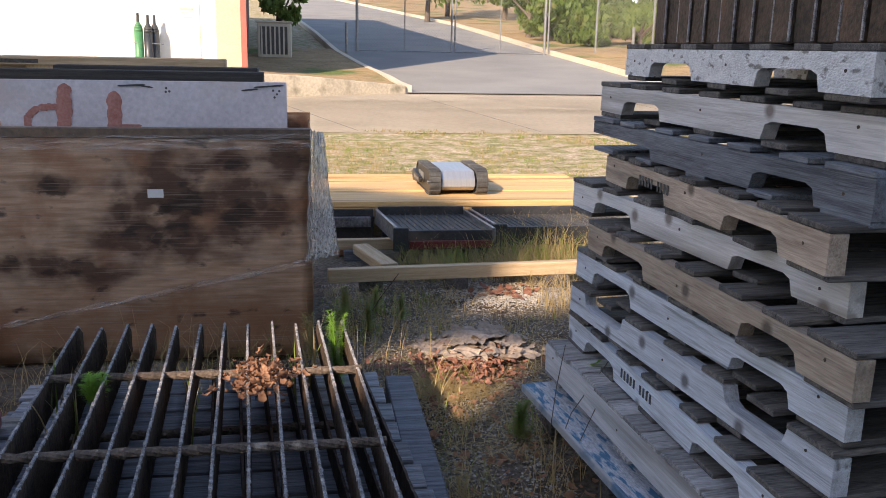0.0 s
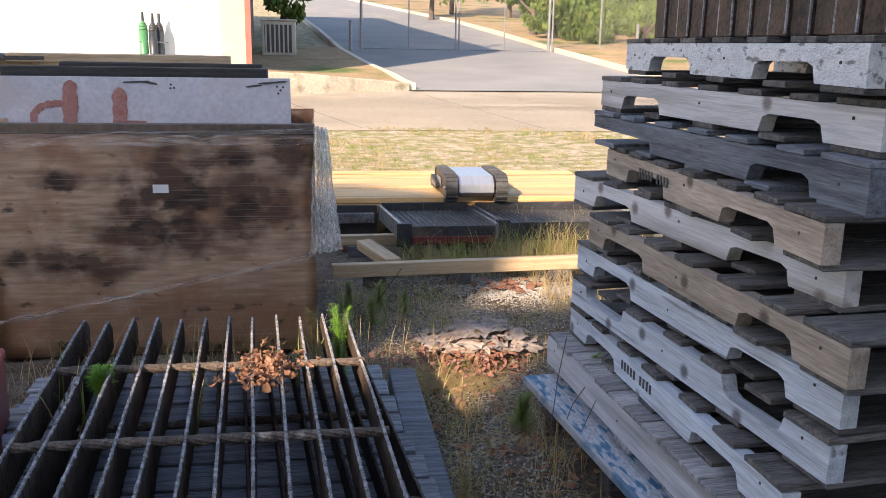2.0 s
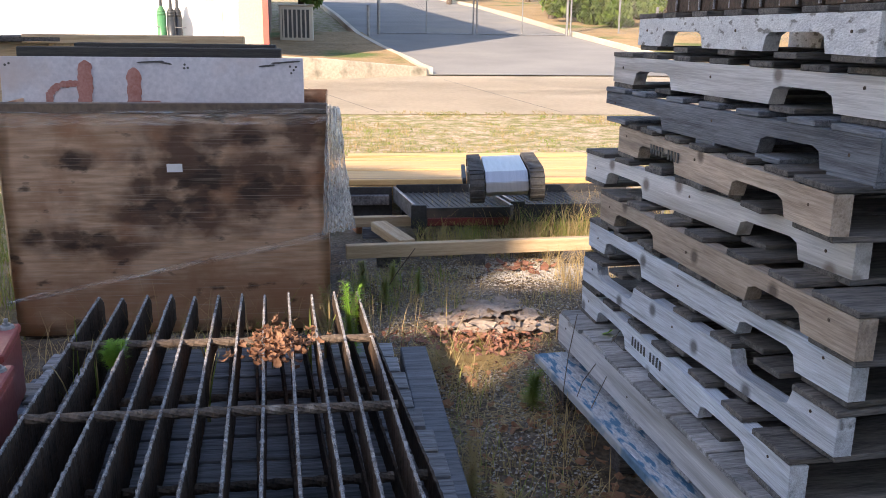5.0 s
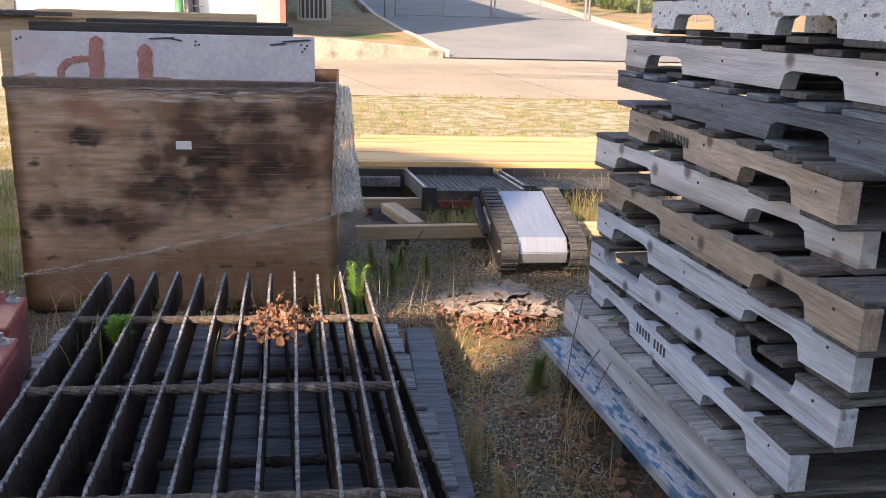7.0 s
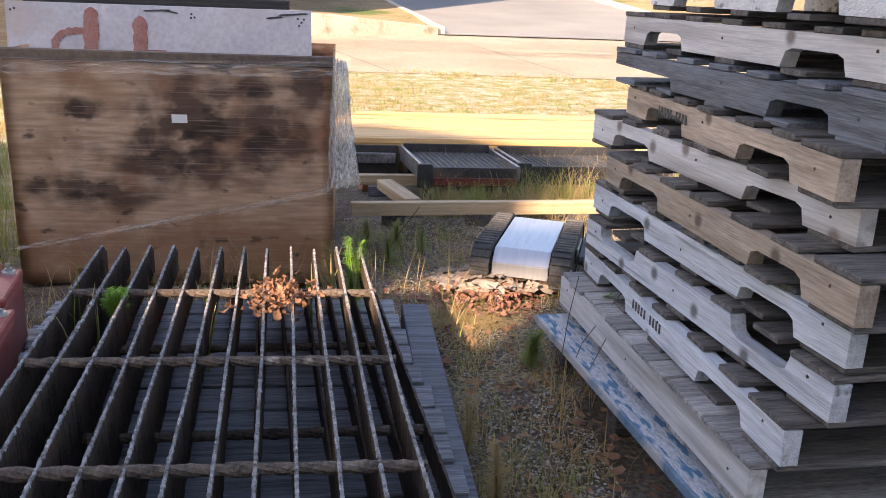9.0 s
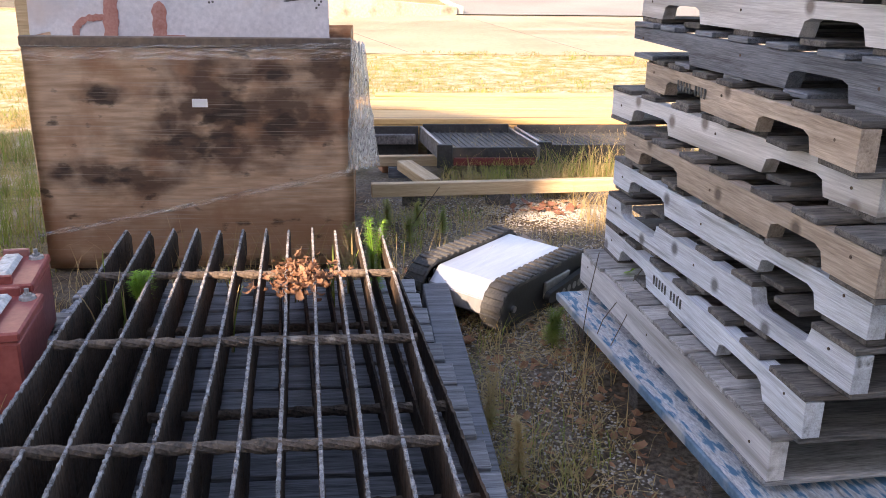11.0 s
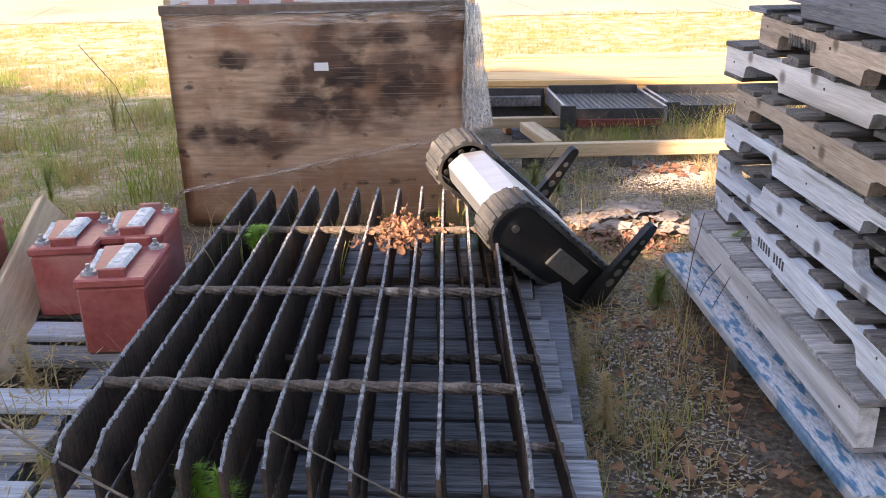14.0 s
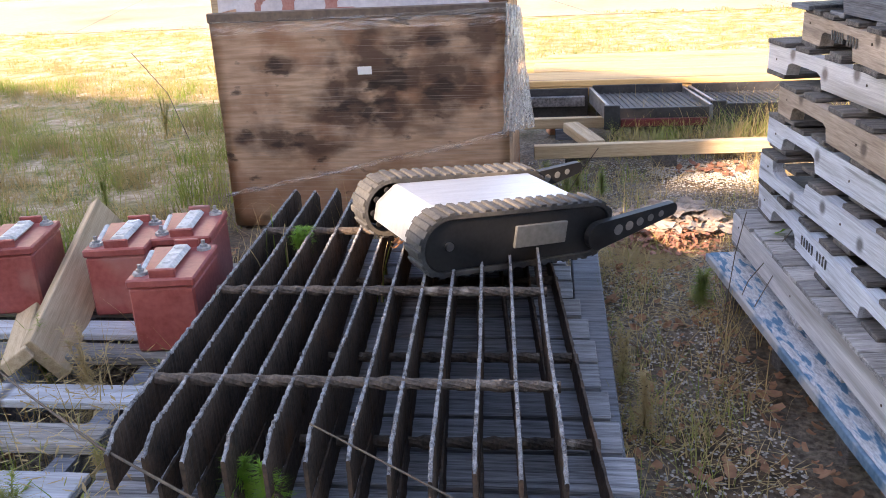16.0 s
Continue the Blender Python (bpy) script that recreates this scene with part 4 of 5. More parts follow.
# ---- batteries ----
def battery(m):
    b = empty("battery", m, label="dusty maroon lead-acid battery with grey vent covers", category="battery", group="batteries on the pallet")
    part("case", boxed(-0.088, 0.088, -0.128, 0.128, 0, 0.185, 0.006), M["battery"], b)
    part("lid", boxed(-0.092, 0.092, -0.132, 0.132, 0.187, 0.212, 0.005), M["battery"], b)
    bm = boxed(-0.024, 0.030, -0.092, 0.088, 0.212, 0.234, 0.010)
    for y in (-0.058, 0.0, 0.055):
        tube(bm, (0.003, y, 0.232), (0.003, y, 0.2365), 0.014, 0.012, 12)
    part("vent_cover", bm, M["cap"], b, "dusty off-white vent cover")
    for x, y in ((-0.062, -0.088), (0.062, 0.092)):
        t = part("terminal", tubed((x, y, 0.212), (x, y, 0.220), 0.021, 0.019, 14), M["lead"], b, "dull lead terminal")
        part("stud", tubed((x, y, 0.220), (x, y, 0.240), 0.006, 0.006, 8), M["lead"], t)
        part("nut", tubed((x, y, 0.220), (x, y, 0.227), 0.011, 0.011, 6), M["lead"], t)
    part("cable_lug", boxed(-0.070, -0.056, -0.08, 0.03, 0.0, 0.005, 0.002, m=Matrix.Translation((0, 0, 0.228)) @ Matrix.Rotation(0.22, 4, "X")), M["cap"], b, "pale cable lug")
    for y in (-0.12, 0.115):
        part("handle_lug", boxed(-0.03, 0.04, y, y + 0.012, 0.20, 0.235, 0.003), M["battery"], b)
    return b


bat = battery(pose(-0.806, 1.780, 0.1575, 0, 0, 7))
for x, y, rz in ((-0.893, 2.105, 9), (-1.055, 2.01, 9), (-1.42, 2.01, 12)):
    copy_thing(bat, pose(x, y, 0.1575, 0, 0, rz))
M["deck_side"] = mat("worn_slat_wood", (0.07, 0.065, 0.06), (0.36, 0.34, 0.32), 0.88, 5, 26, 0.5, stretch=GRAIN, vary=0.25)
bp = empty("pallet", pose(0, 0, 0), label="grey slatted pallet under the batteries", category="pallet")
for i, (y0, y1) in enumerate(((2.22, 2.32), (2.05, 2.14), (1.91, 1.99), (1.755, 1.85), (1.61, 1.70), (1.38, 1.47), (1.19, 1.29), (0.97, 1.10))):
    part("slat", rough_edges(boxed(-1.75 + 0.1 * math.sin(i * 3), -0.76 + 0.03 * math.sin(i * 2), y0, y1, 0.134, 0.156, 0.003), 0.003, i), M["wood_grey" if i % 2 else "deck_side"], bp)
for x in (-1.6, -1.2, -0.86):
    part("runner", boxed(x, x + 0.05, 0.95, 2.4, 0, 0.134), M["wood_dark"], bp)
lo, hi = Vector((-1.10, 1.56, 0.17)), Vector((-1.36, 2.46, 0.29))
ax = (hi - lo).normalized()
ay = Vector((0.82, 0.15, 0.55)).cross(ax).normalized()
az = ax.cross(ay)
mp = Matrix((ax, ay, az)).transposed().to_4x4()
mp.translation = (lo + hi) / 2
pl = part("plank", rough_edges(boxed(-0.47, 0.47, -0.07, 0.07, -0.019, 0.019, 0.003), 0.002), M["plank"], m=mp)
tagged(pl, "tan wooden plank leaning beside the batteries", "plank")
pl2 = part("plank", rough_edges(boxed(-0.5, 0.5, -0.04, 0.04, -0.018, 0.018, 0.003), 0.002, 3), M["plank"], m=pose(-1.38, 1.95, 0.15, -30, 5, 118))
tagged(pl2, "weathered tan plank lying on the slats", "plank")

# ---- lumber and steel frames behind ----
for i, (y0, y1, z0, z1, x0, x1) in enumerate(((5.32, 5.46, 0.215, 0.255, 0.05, 2.12), (5.325, 5.46, 0.152, 0.212, -0.1, 2.10), (5.47, 5.61, 0.15, 0.250, 0.0, 2.12), (5.625, 5.76, 0.15, 0.244, -0.2, 2.14), (5.775, 5.91, 0.15, 0.252, 0.1, 2.10), (5.92, 6.06, 0.15, 0.250, 0.0, 2.16), (6.07, 6.21, 0.15, 0.246, 0.1, 2.12), (6.22, 6.36, 0.15, 0.250, -0.1, 2.12), (6.37, 6.51, 0.15, 0.262, 0.2, 2.10))):
    o = part("beam", rough_edges(boxed(x0, x1, y0, y1, z0, z1, 0.004), 0.0015, i), M["lumber"])
    tagged(o, "new yellow timber beam lying in a row", "beam", "row of timber beams")
for x in (0.3, 1.15, 1.98):
    o = part("bearer", boxed(x, x + 0.09, 5.33, 6.50, 0.0, 0.15, 0.004), M["plank"])
    tagged(o, "tan wooden bearer under the beams", "bearer")
for lab, a, b, z0, z1, w, col in (("tan plank forming the near rail of a wooden frame", (0.14, 4.07), (1.62, 4.17), 0.06, 0.13, 0.05, "plank"),
                      ("tan plank forming the far rail of a wooden frame", (0.0, 4.80), (0.75, 4.82), 0.06, 0.12, 0.06, "plank"),
                      ("short tan plank joining the rails of a wooden frame", (0.47, 4.22), (0.34, 4.70), 0.06, 0.115, 0.09, "plank")):
    a, b = Vector((*a, 0)), Vector((*b, 0))
    L = (b - a).length
    o = part("plank", rough_edges(boxed(0, L, -w / 2, w / 2, z0, z1, 0.003), 0.002), M[col], m=Matrix.Translation(a) @ pose(0, 0, 0, 0, 0, math.degrees(math.atan2(b.y - a.y, b.x - a.x))))
    tagged(o, lab, "plank")
# added props, toned dark to pass for the shade under the rail
for x in (0.3, 0.75, 1.3):
    o = part("block", boxed(x, x + 0.12, 4.09, 4.18, 0, 0.06), M["deck_grey"])
    tagged(o, "added dark wooden prop under the plank", "block")
tagged(part("block", boxed(0.25, 0.4, 4.74, 4.9, 0, 0.06), M["wood_dark"]), "added dark wooden prop under the plank", "block")


def tray(x0, x1, y0, y1, z, label, red, tilt=0.0):
    """A shallow steel tray; x0 and x1 are its front corners, and the far edge is shifted by tilt."""
    t = empty("steel_tray", pose(0, 0, 0), label=label, category="tray")
    sh = Matrix.Identity(4)
    sh[0][1], sh[0][3] = tilt / (y1 - y0), -tilt * y0 / (y1 - y0)
    part("floor", boxed(x0, x1, y0, y1, z, z + 0.008, m=sh), M["mesh_steel"], t)
    k = round((x1 - x0) / 0.035)
    for i in range(1, k):
        x = x0 + (x1 - x0) * i / k
        part("rib", boxed(x - 0.004, x + 0.004, y0, y1, z + 0.008, z + 0.014, m=sh), M["mesh_steel"], t)
    for n, a, col in (("front_rim", (x0, x1, y0 - 0.02, y0, z - 0.085, z + 0.028), "black_steel"), ("back_rim", (x0, x1, y1, y1 + 0.02, z - 0.05, z + 0.062), "black_steel"),
                      ("side_rim", (x0 - 0.02, x0, y0 - 0.02, y1 + 0.02, z - 0.05, z + 0.05), "worn_edge"), ("side_rim", (x1, x1 + 0.02, y0 - 0.02, y1 + 0.02, z - 0.05, z + 0.04), "worn_edge")):
        part(n, boxed(*a, 0.003, m=sh), M[col], t)
    part("corner_post", boxed(x0 - 0.03, x0 + 0.06, y0 - 0.045, y0 - 0.022, z - 0.09, z + 0.05, 0.004), M["black_steel"], t)
    for x in (x0 + 0.02, x1 - 0.06):
        for y in (y0 + 0.02, y1 - 0.06):
            part("leg", boxed(x, x + 0.04, y, y + 0.04, 0, z, m=sh), M["black_steel"], t)
    # the bar's red is darkened in the colour to stand for shade
    if red:
        part("red_bar", boxed(x0 + 0.065, x1 - 0.01, y0 - 0.05, y0 - 0.024, z - 0.075, z - 0.03, 0.004), M["red_steel"], t, "red painted bar toned dark for shade")
    return t


M["worn_edge"] = mat("worn_steel_edge", (0.05, 0.05, 0.055), (0.30, 0.30, 0.32), 0.4, 12, 60, 0.2, metal=0.5)
tray(0.56, 1.12, 4.70, 5.27, 0.165, "black steel tray with a ribbed floor and a shade-toned red bar", True, -0.07)
tray(1.17, 2.1, 4.80, 5.27, 0.16, "black steel tray with a grey ribbed floor", False, -0.06)
tagged(part("steel_bar", boxed(-0.2, 0.44, 5.24, 5.28, 0.10, 0.165, 0.004), M["worn_edge"]), "worn bright-edged steel channel lying behind the carton", "bar")
tagged(part("steel_sheet", boxed(-0.25, 0.46, 5.285, 5.31, 0.0, 0.21, 0.003), M["black_steel"]), "dark steel sheet leaning on the beams", "sheet")
o = part("brick", rough_edges(boxed(-0.10, 0.10, -0.05, 0.05, 0.0, 0.065, 0.008), 0.004, 5), mat("worn_orange_brick", (0.40, 0.17, 0.09), (0.58, 0.30, 0.18), 0.9, 12, 80, 0.5), m=pose(0.30, 4.93, 0.0, 0, 0, 12))
tagged(o, "worn orange brick lying by the steel tray", "brick")

# ---- growth and litter ----
class Strips:
    """Collects thin tapered blades into one mesh."""

    def __init__(self, seed):
        self.v, self.f, self.r = [], [], random.Random(seed)

    def blade(self, p, h, lean, w, segs=3, ang=None):
        r = self.r
        a = r.uniform(0, 6.283) if ang is None else ang
        d, s = Vector((math.cos(a), math.sin(a), 0)), Vector((-math.sin(a), math.cos(a), 0)) * w / 2
        k = len(self.v)
        for i in range(segs):
            f = i / segs
            c = Vector(p) + d * lean * f * f + Vector((0, 0, h * (f - 0.25 * lean / max(h, 0.01) * f * f)))
            self.v += [c - s * (1 - f * 0.6), c + s * (1 - f * 0.6)]
        self.v.append(Vector(p) + d * lean + Vector((0, 0, h * (1 - 0.25 * lean / max(h, 0.01)))))
        for i in range(segs - 1):
            self.f.append((k + 2 * i, k + 2 * i + 1, k + 2 * i + 3, k + 2 * i + 2))
        self.f.append((k + 2 * segs - 2, k + 2 * segs - 1, k + 2 * segs))

    def quad(self, c, u, w):
        k = len(self.v)
        self.v += [c - u, c - w, c + u, c + w]
        self.f.append((k, k + 1, k + 2, k + 3))

    def tuft(self, x, y, z, n, h, spread, w=0.004):
        for _ in range(n):
            r = self.r
            hh = h * r.uniform(0.45, 1.1)
            self.blade((x + r.gauss(0, spread * 0.35), y + r.gauss(0, spread * 0.35), z), hh, hh * r.uniform(0.2, 1.15), w * r.uniform(0.5, 1.0))

    def done(self, name, material, label, category):
        me = bpy.data.meshes.new("mesh")
        me.from_pydata([tuple(v) for v in self.v], [], self.f)
        me.materials.append(material)
        return tagged(new(name, me), label, category, kind="stuff")


gr, dry = Strips(11), Strips(12)
R = random.Random(5)


def clear(x, y):
    """Whether the ground is free there."""
    if -1.2 < x < 0.1 and 3.1 < y < 4.3:
        return False
    if -0.75 < x < 0.36 and 0.4 < y < 2.58:
        return False
    if 0.8 < x and 1.0 < y < 2.5:
        return False
    return not (-1.8 < x < -0.7 and 0.9 < y < 2.4)


# thin turf on the lit strip and at the side
for _ in range(15000):
    x, y = R.uniform(-8, 6), R.uniform(6.4, 12.0)
    k = noise.noise(Vector((x * 0.8, y * 0.8, 3))) + 0.6 * noise.noise(Vector((x * 3.1, y * 3.1, 5)))
    if k > 0.0:
        (gr if R.random() < 0.6 else dry).tuft(x, y, gz(x, y) - 0.01, 4, 0.03 + 0.05 * min(1, k), 0.06, 0.008)
for _ in range(11000):
    x, y = R.uniform(-6.5, -1.25), R.uniform(2.2, 8.5)
    k = noise.noise(Vector((x * 1.2, y * 1.2, 9))) + 0.35 * noise.noise(Vector((x * 4, y * 4, 2)))
    if clear(x, y) and k > -0.22:
        (gr if R.random() < 0.25 + 1.3 * max(0, k) else dry).tuft(x, y, -0.01, 5, 0.05 + 0.20 * max(0, k), 0.06, 0.006)
# fuller green clumps in the side yard
for x, y, h in ((-2.55, 4.6, 0.30), (-3.15, 4.75, 0.26), (-1.75, 4.4, 0.24), (-2.1, 3.9, 0.24), (-1.5, 3.6, 0.30), (-2.9, 3.8, 0.20), (-3.6, 5.3, 0.26), (-2.2, 5.3, 0.24), (-1.45, 3.1, 0.26), (-1.85, 3.0, 0.22), (-2.4, 3.2, 0.22), (-4.2, 5.6, 0.26), (-1.6, 5.2, 0.22)):
    for _ in range(26):
        gr.tuft(R.gauss(x, 0.13), R.gauss(y, 0.10), -0.01, 7, h, 0.06, 0.006)
# tall tufts between the frames
for _ in range(380):
    x, y = R.uniform(0.55, 2.0), R.uniform(4.22, 4.66)
    (gr if x < 1.0 and R.random() < 0.8 or R.random() < 0.35 else dry).tuft(x, y, 0, 6, 0.19, 0.05, 0.004)
for _ in range(70):
    dry.tuft(R.uniform(0.6, 1.9), R.uniform(4.62, 5.15), 0.08, 3, 0.19, 0.07, 0.004)
for _ in range(110):
    (gr if R.random() < 0.4 else dry).tuft(R.uniform(1.1, 2.0), R.uniform(4.3, 4.75), 0, 5, 0.30, 0.06, 0.0045)
for _ in range(50):
    gr.tuft(R.uniform(1.5, 2.3), R.uniform(5.1, 5.3), 0, 4, 0.2, 0.04, 0.006)
for _ in range(60):
    dry.tuft(R.uniform(1.15, 1.6), R.uniform(3.3, 4.15), 0, 6, 0.16, 0.05, 0.004)
# around the path, the carton and the stack
for _ in range(420):
    x, y = R.uniform(0.2, 1.2), R.uniform(1.0, 4.0)
    if clear(x, y) and noise.noise(Vector((x * 3, y * 3, 1))) > 0.02:
        (gr if R.random() < 0.3 else dry).tuft(x, y, -0.01, 3, 0.07, 0.06, 0.0035)
for x, y, n, h, g in ((0.76, 2.04, 40, 0.20, 0), (0.81, 2.3, 30, 0.16, 1), (0.70, 1.85, 26, 0.14, 0), (0.66, 1.6, 24, 0.12, 1), (0.62, 1.42, 22, 0.12, 0), (0.74, 1.7, 22, 0.16, 0), (1.25, 3.7, 50, 0.26, 0), (1.05, 3.0, 24, 0.14, 0), (0.58, 3.25, 24, 0.14, 1), (0.95, 3.45, 30, 0.10, 0),
                      (0.05, 3.05, 16, 0.14, 1), (-0.2, 3.0, 18, 0.16, 0), (-0.6, 2.95, 18, 0.15, 1), (-0.95, 2.95, 22, 0.18, 0), (-1.25, 3.1, 40, 0.28, 1), (-1.35, 2.8, 40, 0.22, 1), (-1.0, 2.7, 30, 0.15, 0), (-0.85, 2.45, 20, 0.14, 0), (-1.6, 2.7, 50, 0.3, 1),
                      (-0.78, 1.35, 24, 0.16, 0), (-0.85, 1.1, 30, 0.15, 1), (-0.7, 1.0, 26, 0.14, 1), (-0.95, 1.45, 20, 0.12, 0), (0.45, 2.75, 20, 0.12, 0), (0.4, 2.1, 16, 0.1, 1), (0.47, 1.5, 14, 0.14, 1)):
    (gr if g else dry).tuft(x, y, -0.01, n, h, 0.12, 0.004)
# dry stems tangled at the far tips of the bars and by the slats
for _ in range(110):
    x = R.uniform(-0.72, 0.2)
    dry.blade((x, R.uniform(2.45, 2.75), 0.0), R.uniform(0.2, 0.42), R.uniform(0.05, 0.2), 0.003, 4)
for _ in range(130):
    dry.blade((R.uniform(-1.5, -0.66), R.uniform(0.9, 1.6), 0.05), R.uniform(0.08, 0.3), R.uniform(0.05, 0.3), 0.003, 4)
for _ in range(90):
    gr.blade((R.uniform(-1.5, -0.66), R.uniform(0.85, 1.6), 0.05), R.uniform(0.06, 0.2), R.uniform(0.05, 0.2), 0.005, 3)
# grass blades standing in the grating
for x, y in ((-0.60, 2.10), (-0.575, 2.03), (-0.655, 2.2), (-0.62, 2.0), (-0.28, 1.98), (-0.3, 2.2), (0.0, 2.3), (0.05, 2.42), (-0.12, 2.35)):
    for _ in range(3):
        (gr if R.random() < 0.6 else dry).blade((x + R.uniform(-0.015, 0.015), y, 0.16), R.uniform(0.15, 0.26), R.uniform(0.01, 0.12), 0.007, 5)
# tangle of stems and low green between the grating, the carton and the path
for _ in range(190):
    x, y = R.uniform(-0.75, 0.55), R.uniform(2.62, 3.05)
    (gr if R.random() < 0.35 else dry).blade((x, y, -0.01), R.uniform(0.08, 0.30), R.uniform(0.05, 0.28), 0.003, 5)
for _ in range(90):
    x, y = R.uniform(0.1, 0.75), R.uniform(3.3, 4.0)
    (gr if R.random() < 0.7 else dry).tuft(x, y, -0.01, 5, R.uniform(0.06, 0.16), 0.05, 0.004)
for _ in range(60):
    x, y = R.uniform(0.38, 0.6), R.uniform(1.0, 2.5)
    (gr if R.random() < 0.6 else dry).tuft(x, y, -0.01, 5, R.uniform(0.08, 0.2), 0.05, 0.0035)
# straw lying on the lit path
for _ in range(2600):
    x, y = R.uniform(0.36, 0.8), R.uniform(2.2, 2.75)
    if R.random() < 0.75:
        x, y = R.gauss(0.56, 0.10), R.gauss(2.78, 0.09)
    a = R.uniform(0, 6.28)
    u, L = Vector((math.cos(a), math.sin(a), R.uniform(-0.15, 0.15))), R.uniform(0.015, 0.05)
    dry.quad(Vector((x, y, R.uniform(0.0, 0.022))), u * L, Vector((-u.y, u.x, 0)) * 0.0012)
for _ in range(3200):
    x, y = R.uniform(0.1, 1.4), R.uniform(0.9, 4.2)
    if clear(x, y):
        a = R.uniform(0, 6.28)
        u, L = Vector((math.cos(a), math.sin(a), R.uniform(-0.1, 0.1))), R.uniform(0.015, 0.06)
        dry.quad(Vector((x, y, R.uniform(0.0, 0.015))), u * L, Vector((-u.y, u.x, 0)) * 0.0012)
for _ in range(5200):
    x, y = R.uniform(0.28, 1.45), R.uniform(0.85, 4.2)
    if clear(x, y) and noise.noise(Vector((x * 4, y * 4, 7))) > -0.15:
        a = R.uniform(0, 6.28)
        u, L = Vector((math.cos(a), math.sin(a), R.uniform(-0.25, 0.25))), R.uniform(0.01, 0.05)
        dry.quad(Vector((x, y, R.uniform(0.002, 0.03))), u * L, Vector((-u.y, u.x, 0)) * R.uniform(0.0008, 0.0022))
for _ in range(520):
    x, y = R.uniform(0.3, 1.3), R.uniform(0.9, 3.9)
    if clear(x, y) and noise.noise(Vector((x * 2.5, y * 2.5, 4))) > 0.0:
        (gr if R.random() < 0.45 else dry).tuft(x, y, -0.01, 4, R.uniform(0.05, 0.14), 0.05, 0.0035)
for _ in range(260):
    x, y = R.uniform(-1.7, -0.66), R.uniform(0.75, 1.75)
    (gr if R.random() < 0.45 else dry).blade((x, y, 0.02), R.uniform(0.12, 0.34), R.uniform(0.05, 0.35), 0.0028, 5)
for _ in range(1500):
    x, y = R.uniform(-1.7, -0.62), R.uniform(0.75, 1.7)
    a = R.uniform(0, 6.28)
    u, L = Vector((math.cos(a), math.sin(a), R.uniform(-0.4, 0.4))), R.uniform(0.006, 0.03)
    (gr if R.random() < 0.3 else dry).quad(Vector((x, y, 0.157 + R.uniform(0.0, 0.03))), u * L, Vector((-u.y, u.x, 0)) * R.uniform(0.001, 0.004))
gr.done("grass", M["grass"], "green grass blades and tufts growing in the yard", "grass")
dry.done("dry_grass", M["straw"], "dry straw-coloured grass and stems in the yard", "dry grass")

# gravel and soil crumbs
st = Strips(13)
for _ in range(15000):
    x, y = R.uniform(0.1, 1.5), R.uniform(2.6, 4.25)
    if _ % 3 == 0:
        x, y = R.uniform(0.3, 0.9), R.uniform(0.9, 2.7)
    if _ % 3 == 1:
        x, y = R.gauss(1.12, 0.2), R.gauss(3.98, 0.12)
    if not clear(x, y):
        continue
    s = R.uniform(0.002, 0.006) * (1.5 if R.random() < 0.06 else 1)
    c = Vector((x, y, s * 0.2 - 0.002))
    k = len(st.v)
    q = R.uniform(0, 6)
    for i in range(5):
        st.v.append(c + Vector((math.cos(q + i * 1.257) * s * R.uniform(0.7, 1.2), math.sin(q + i * 1.257) * s * R.uniform(0.7, 1.2), 0)))
    st.v.append(c + Vector((0, 0, s * 0.7)))
    st.f += [(k + i, k + (i + 1) % 5, k + 5) for i in range(5)]
st.done("gravel", mat("mixed_gravel", (0.17, 0.16, 0.15), (0.54, 0.50, 0.45), 0.9, 60, 300, 0.2), "pale gravel and crumbs of soil on the path", "gravel")


def scrap(bm, c, s, rng, curl=0.5):
    """A torn curled scrap."""
    n = 4
    q = Euler((rng.gauss(0, 0.45), rng.gauss(0, 0.45), rng.uniform(0, 6.3))).to_matrix()
    g = []
    asp = rng.uniform(0.45, 0.9)
    for i in range(n + 1):
        row = []
        for j in range(3):
            u, v = i / n - 0.5, (j / 2 - 0.5) * asp
            row.append(bm.verts.new(c + q @ Vector((u * s + rng.uniform(-0.08, 0.08) * s, v * s * (1 - abs(u) * 0.7) + rng.uniform(-0.05, 0.05) * s, curl * s * (u * u + v * v) * rng.uniform(0.6, 1.2)))))
        g.append(row)
    for a, b in zip(g, g[1:]):
        for j in range(2):
            bm.faces.new((a[j], a[j + 1], b[j + 1], b[j]))


def litter(name, n, place, size, material, label, category, seed, curl=0.5):
    rng = random.Random(seed)
    bm = bmesh.new()
    for _ in range(n):
        x, y, z = place(rng)
        scrap(bm, Vector((x, y, z)), size * rng.uniform(0.5, 1.4), rng, curl)
    ob = part(name, bm, material, smooth=True)
    return tagged(ob, label, category, kind="stuff")


def crumpled(c, s, rng, bm):
    """A large torn sheet, crumpled and lying nearly flat."""
    n = 7
    q = Euler((rng.gauss(0, 0.14), rng.gauss(0, 0.14), rng.uniform(0, 6.3))).to_matrix()
    o = Vector((rng.uniform(0, 50), rng.uniform(0, 50), 0))
    asp = rng.uniform(0.5, 0.9)
    g = {}
    for i in range(n + 1):
        for j in range(n + 1):
            u, v = i / n - 0.5, (j / n - 0.5) * asp
            p = Vector((u, v, 0))
            if p.length > 0.40 + 0.2 * noise.noise(p * 4 + o):
                continue
            w = noise.noise_vector(p * 6 + o)
            g[i, j] = bm.verts.new(c + q @ Vector((u + 0.05 * w.x, v + 0.05 * w.y, 0.10 * w.z + 0.05 * noise.noise(p * 14 + o))) * s)
    for (i, j), v in list(g.items()):
        k = [g.get((i + 1, j)), g.get((i + 1, j + 1)), g.get((i, j + 1))]
        if all(k):
            bm.faces.new((v, *k))


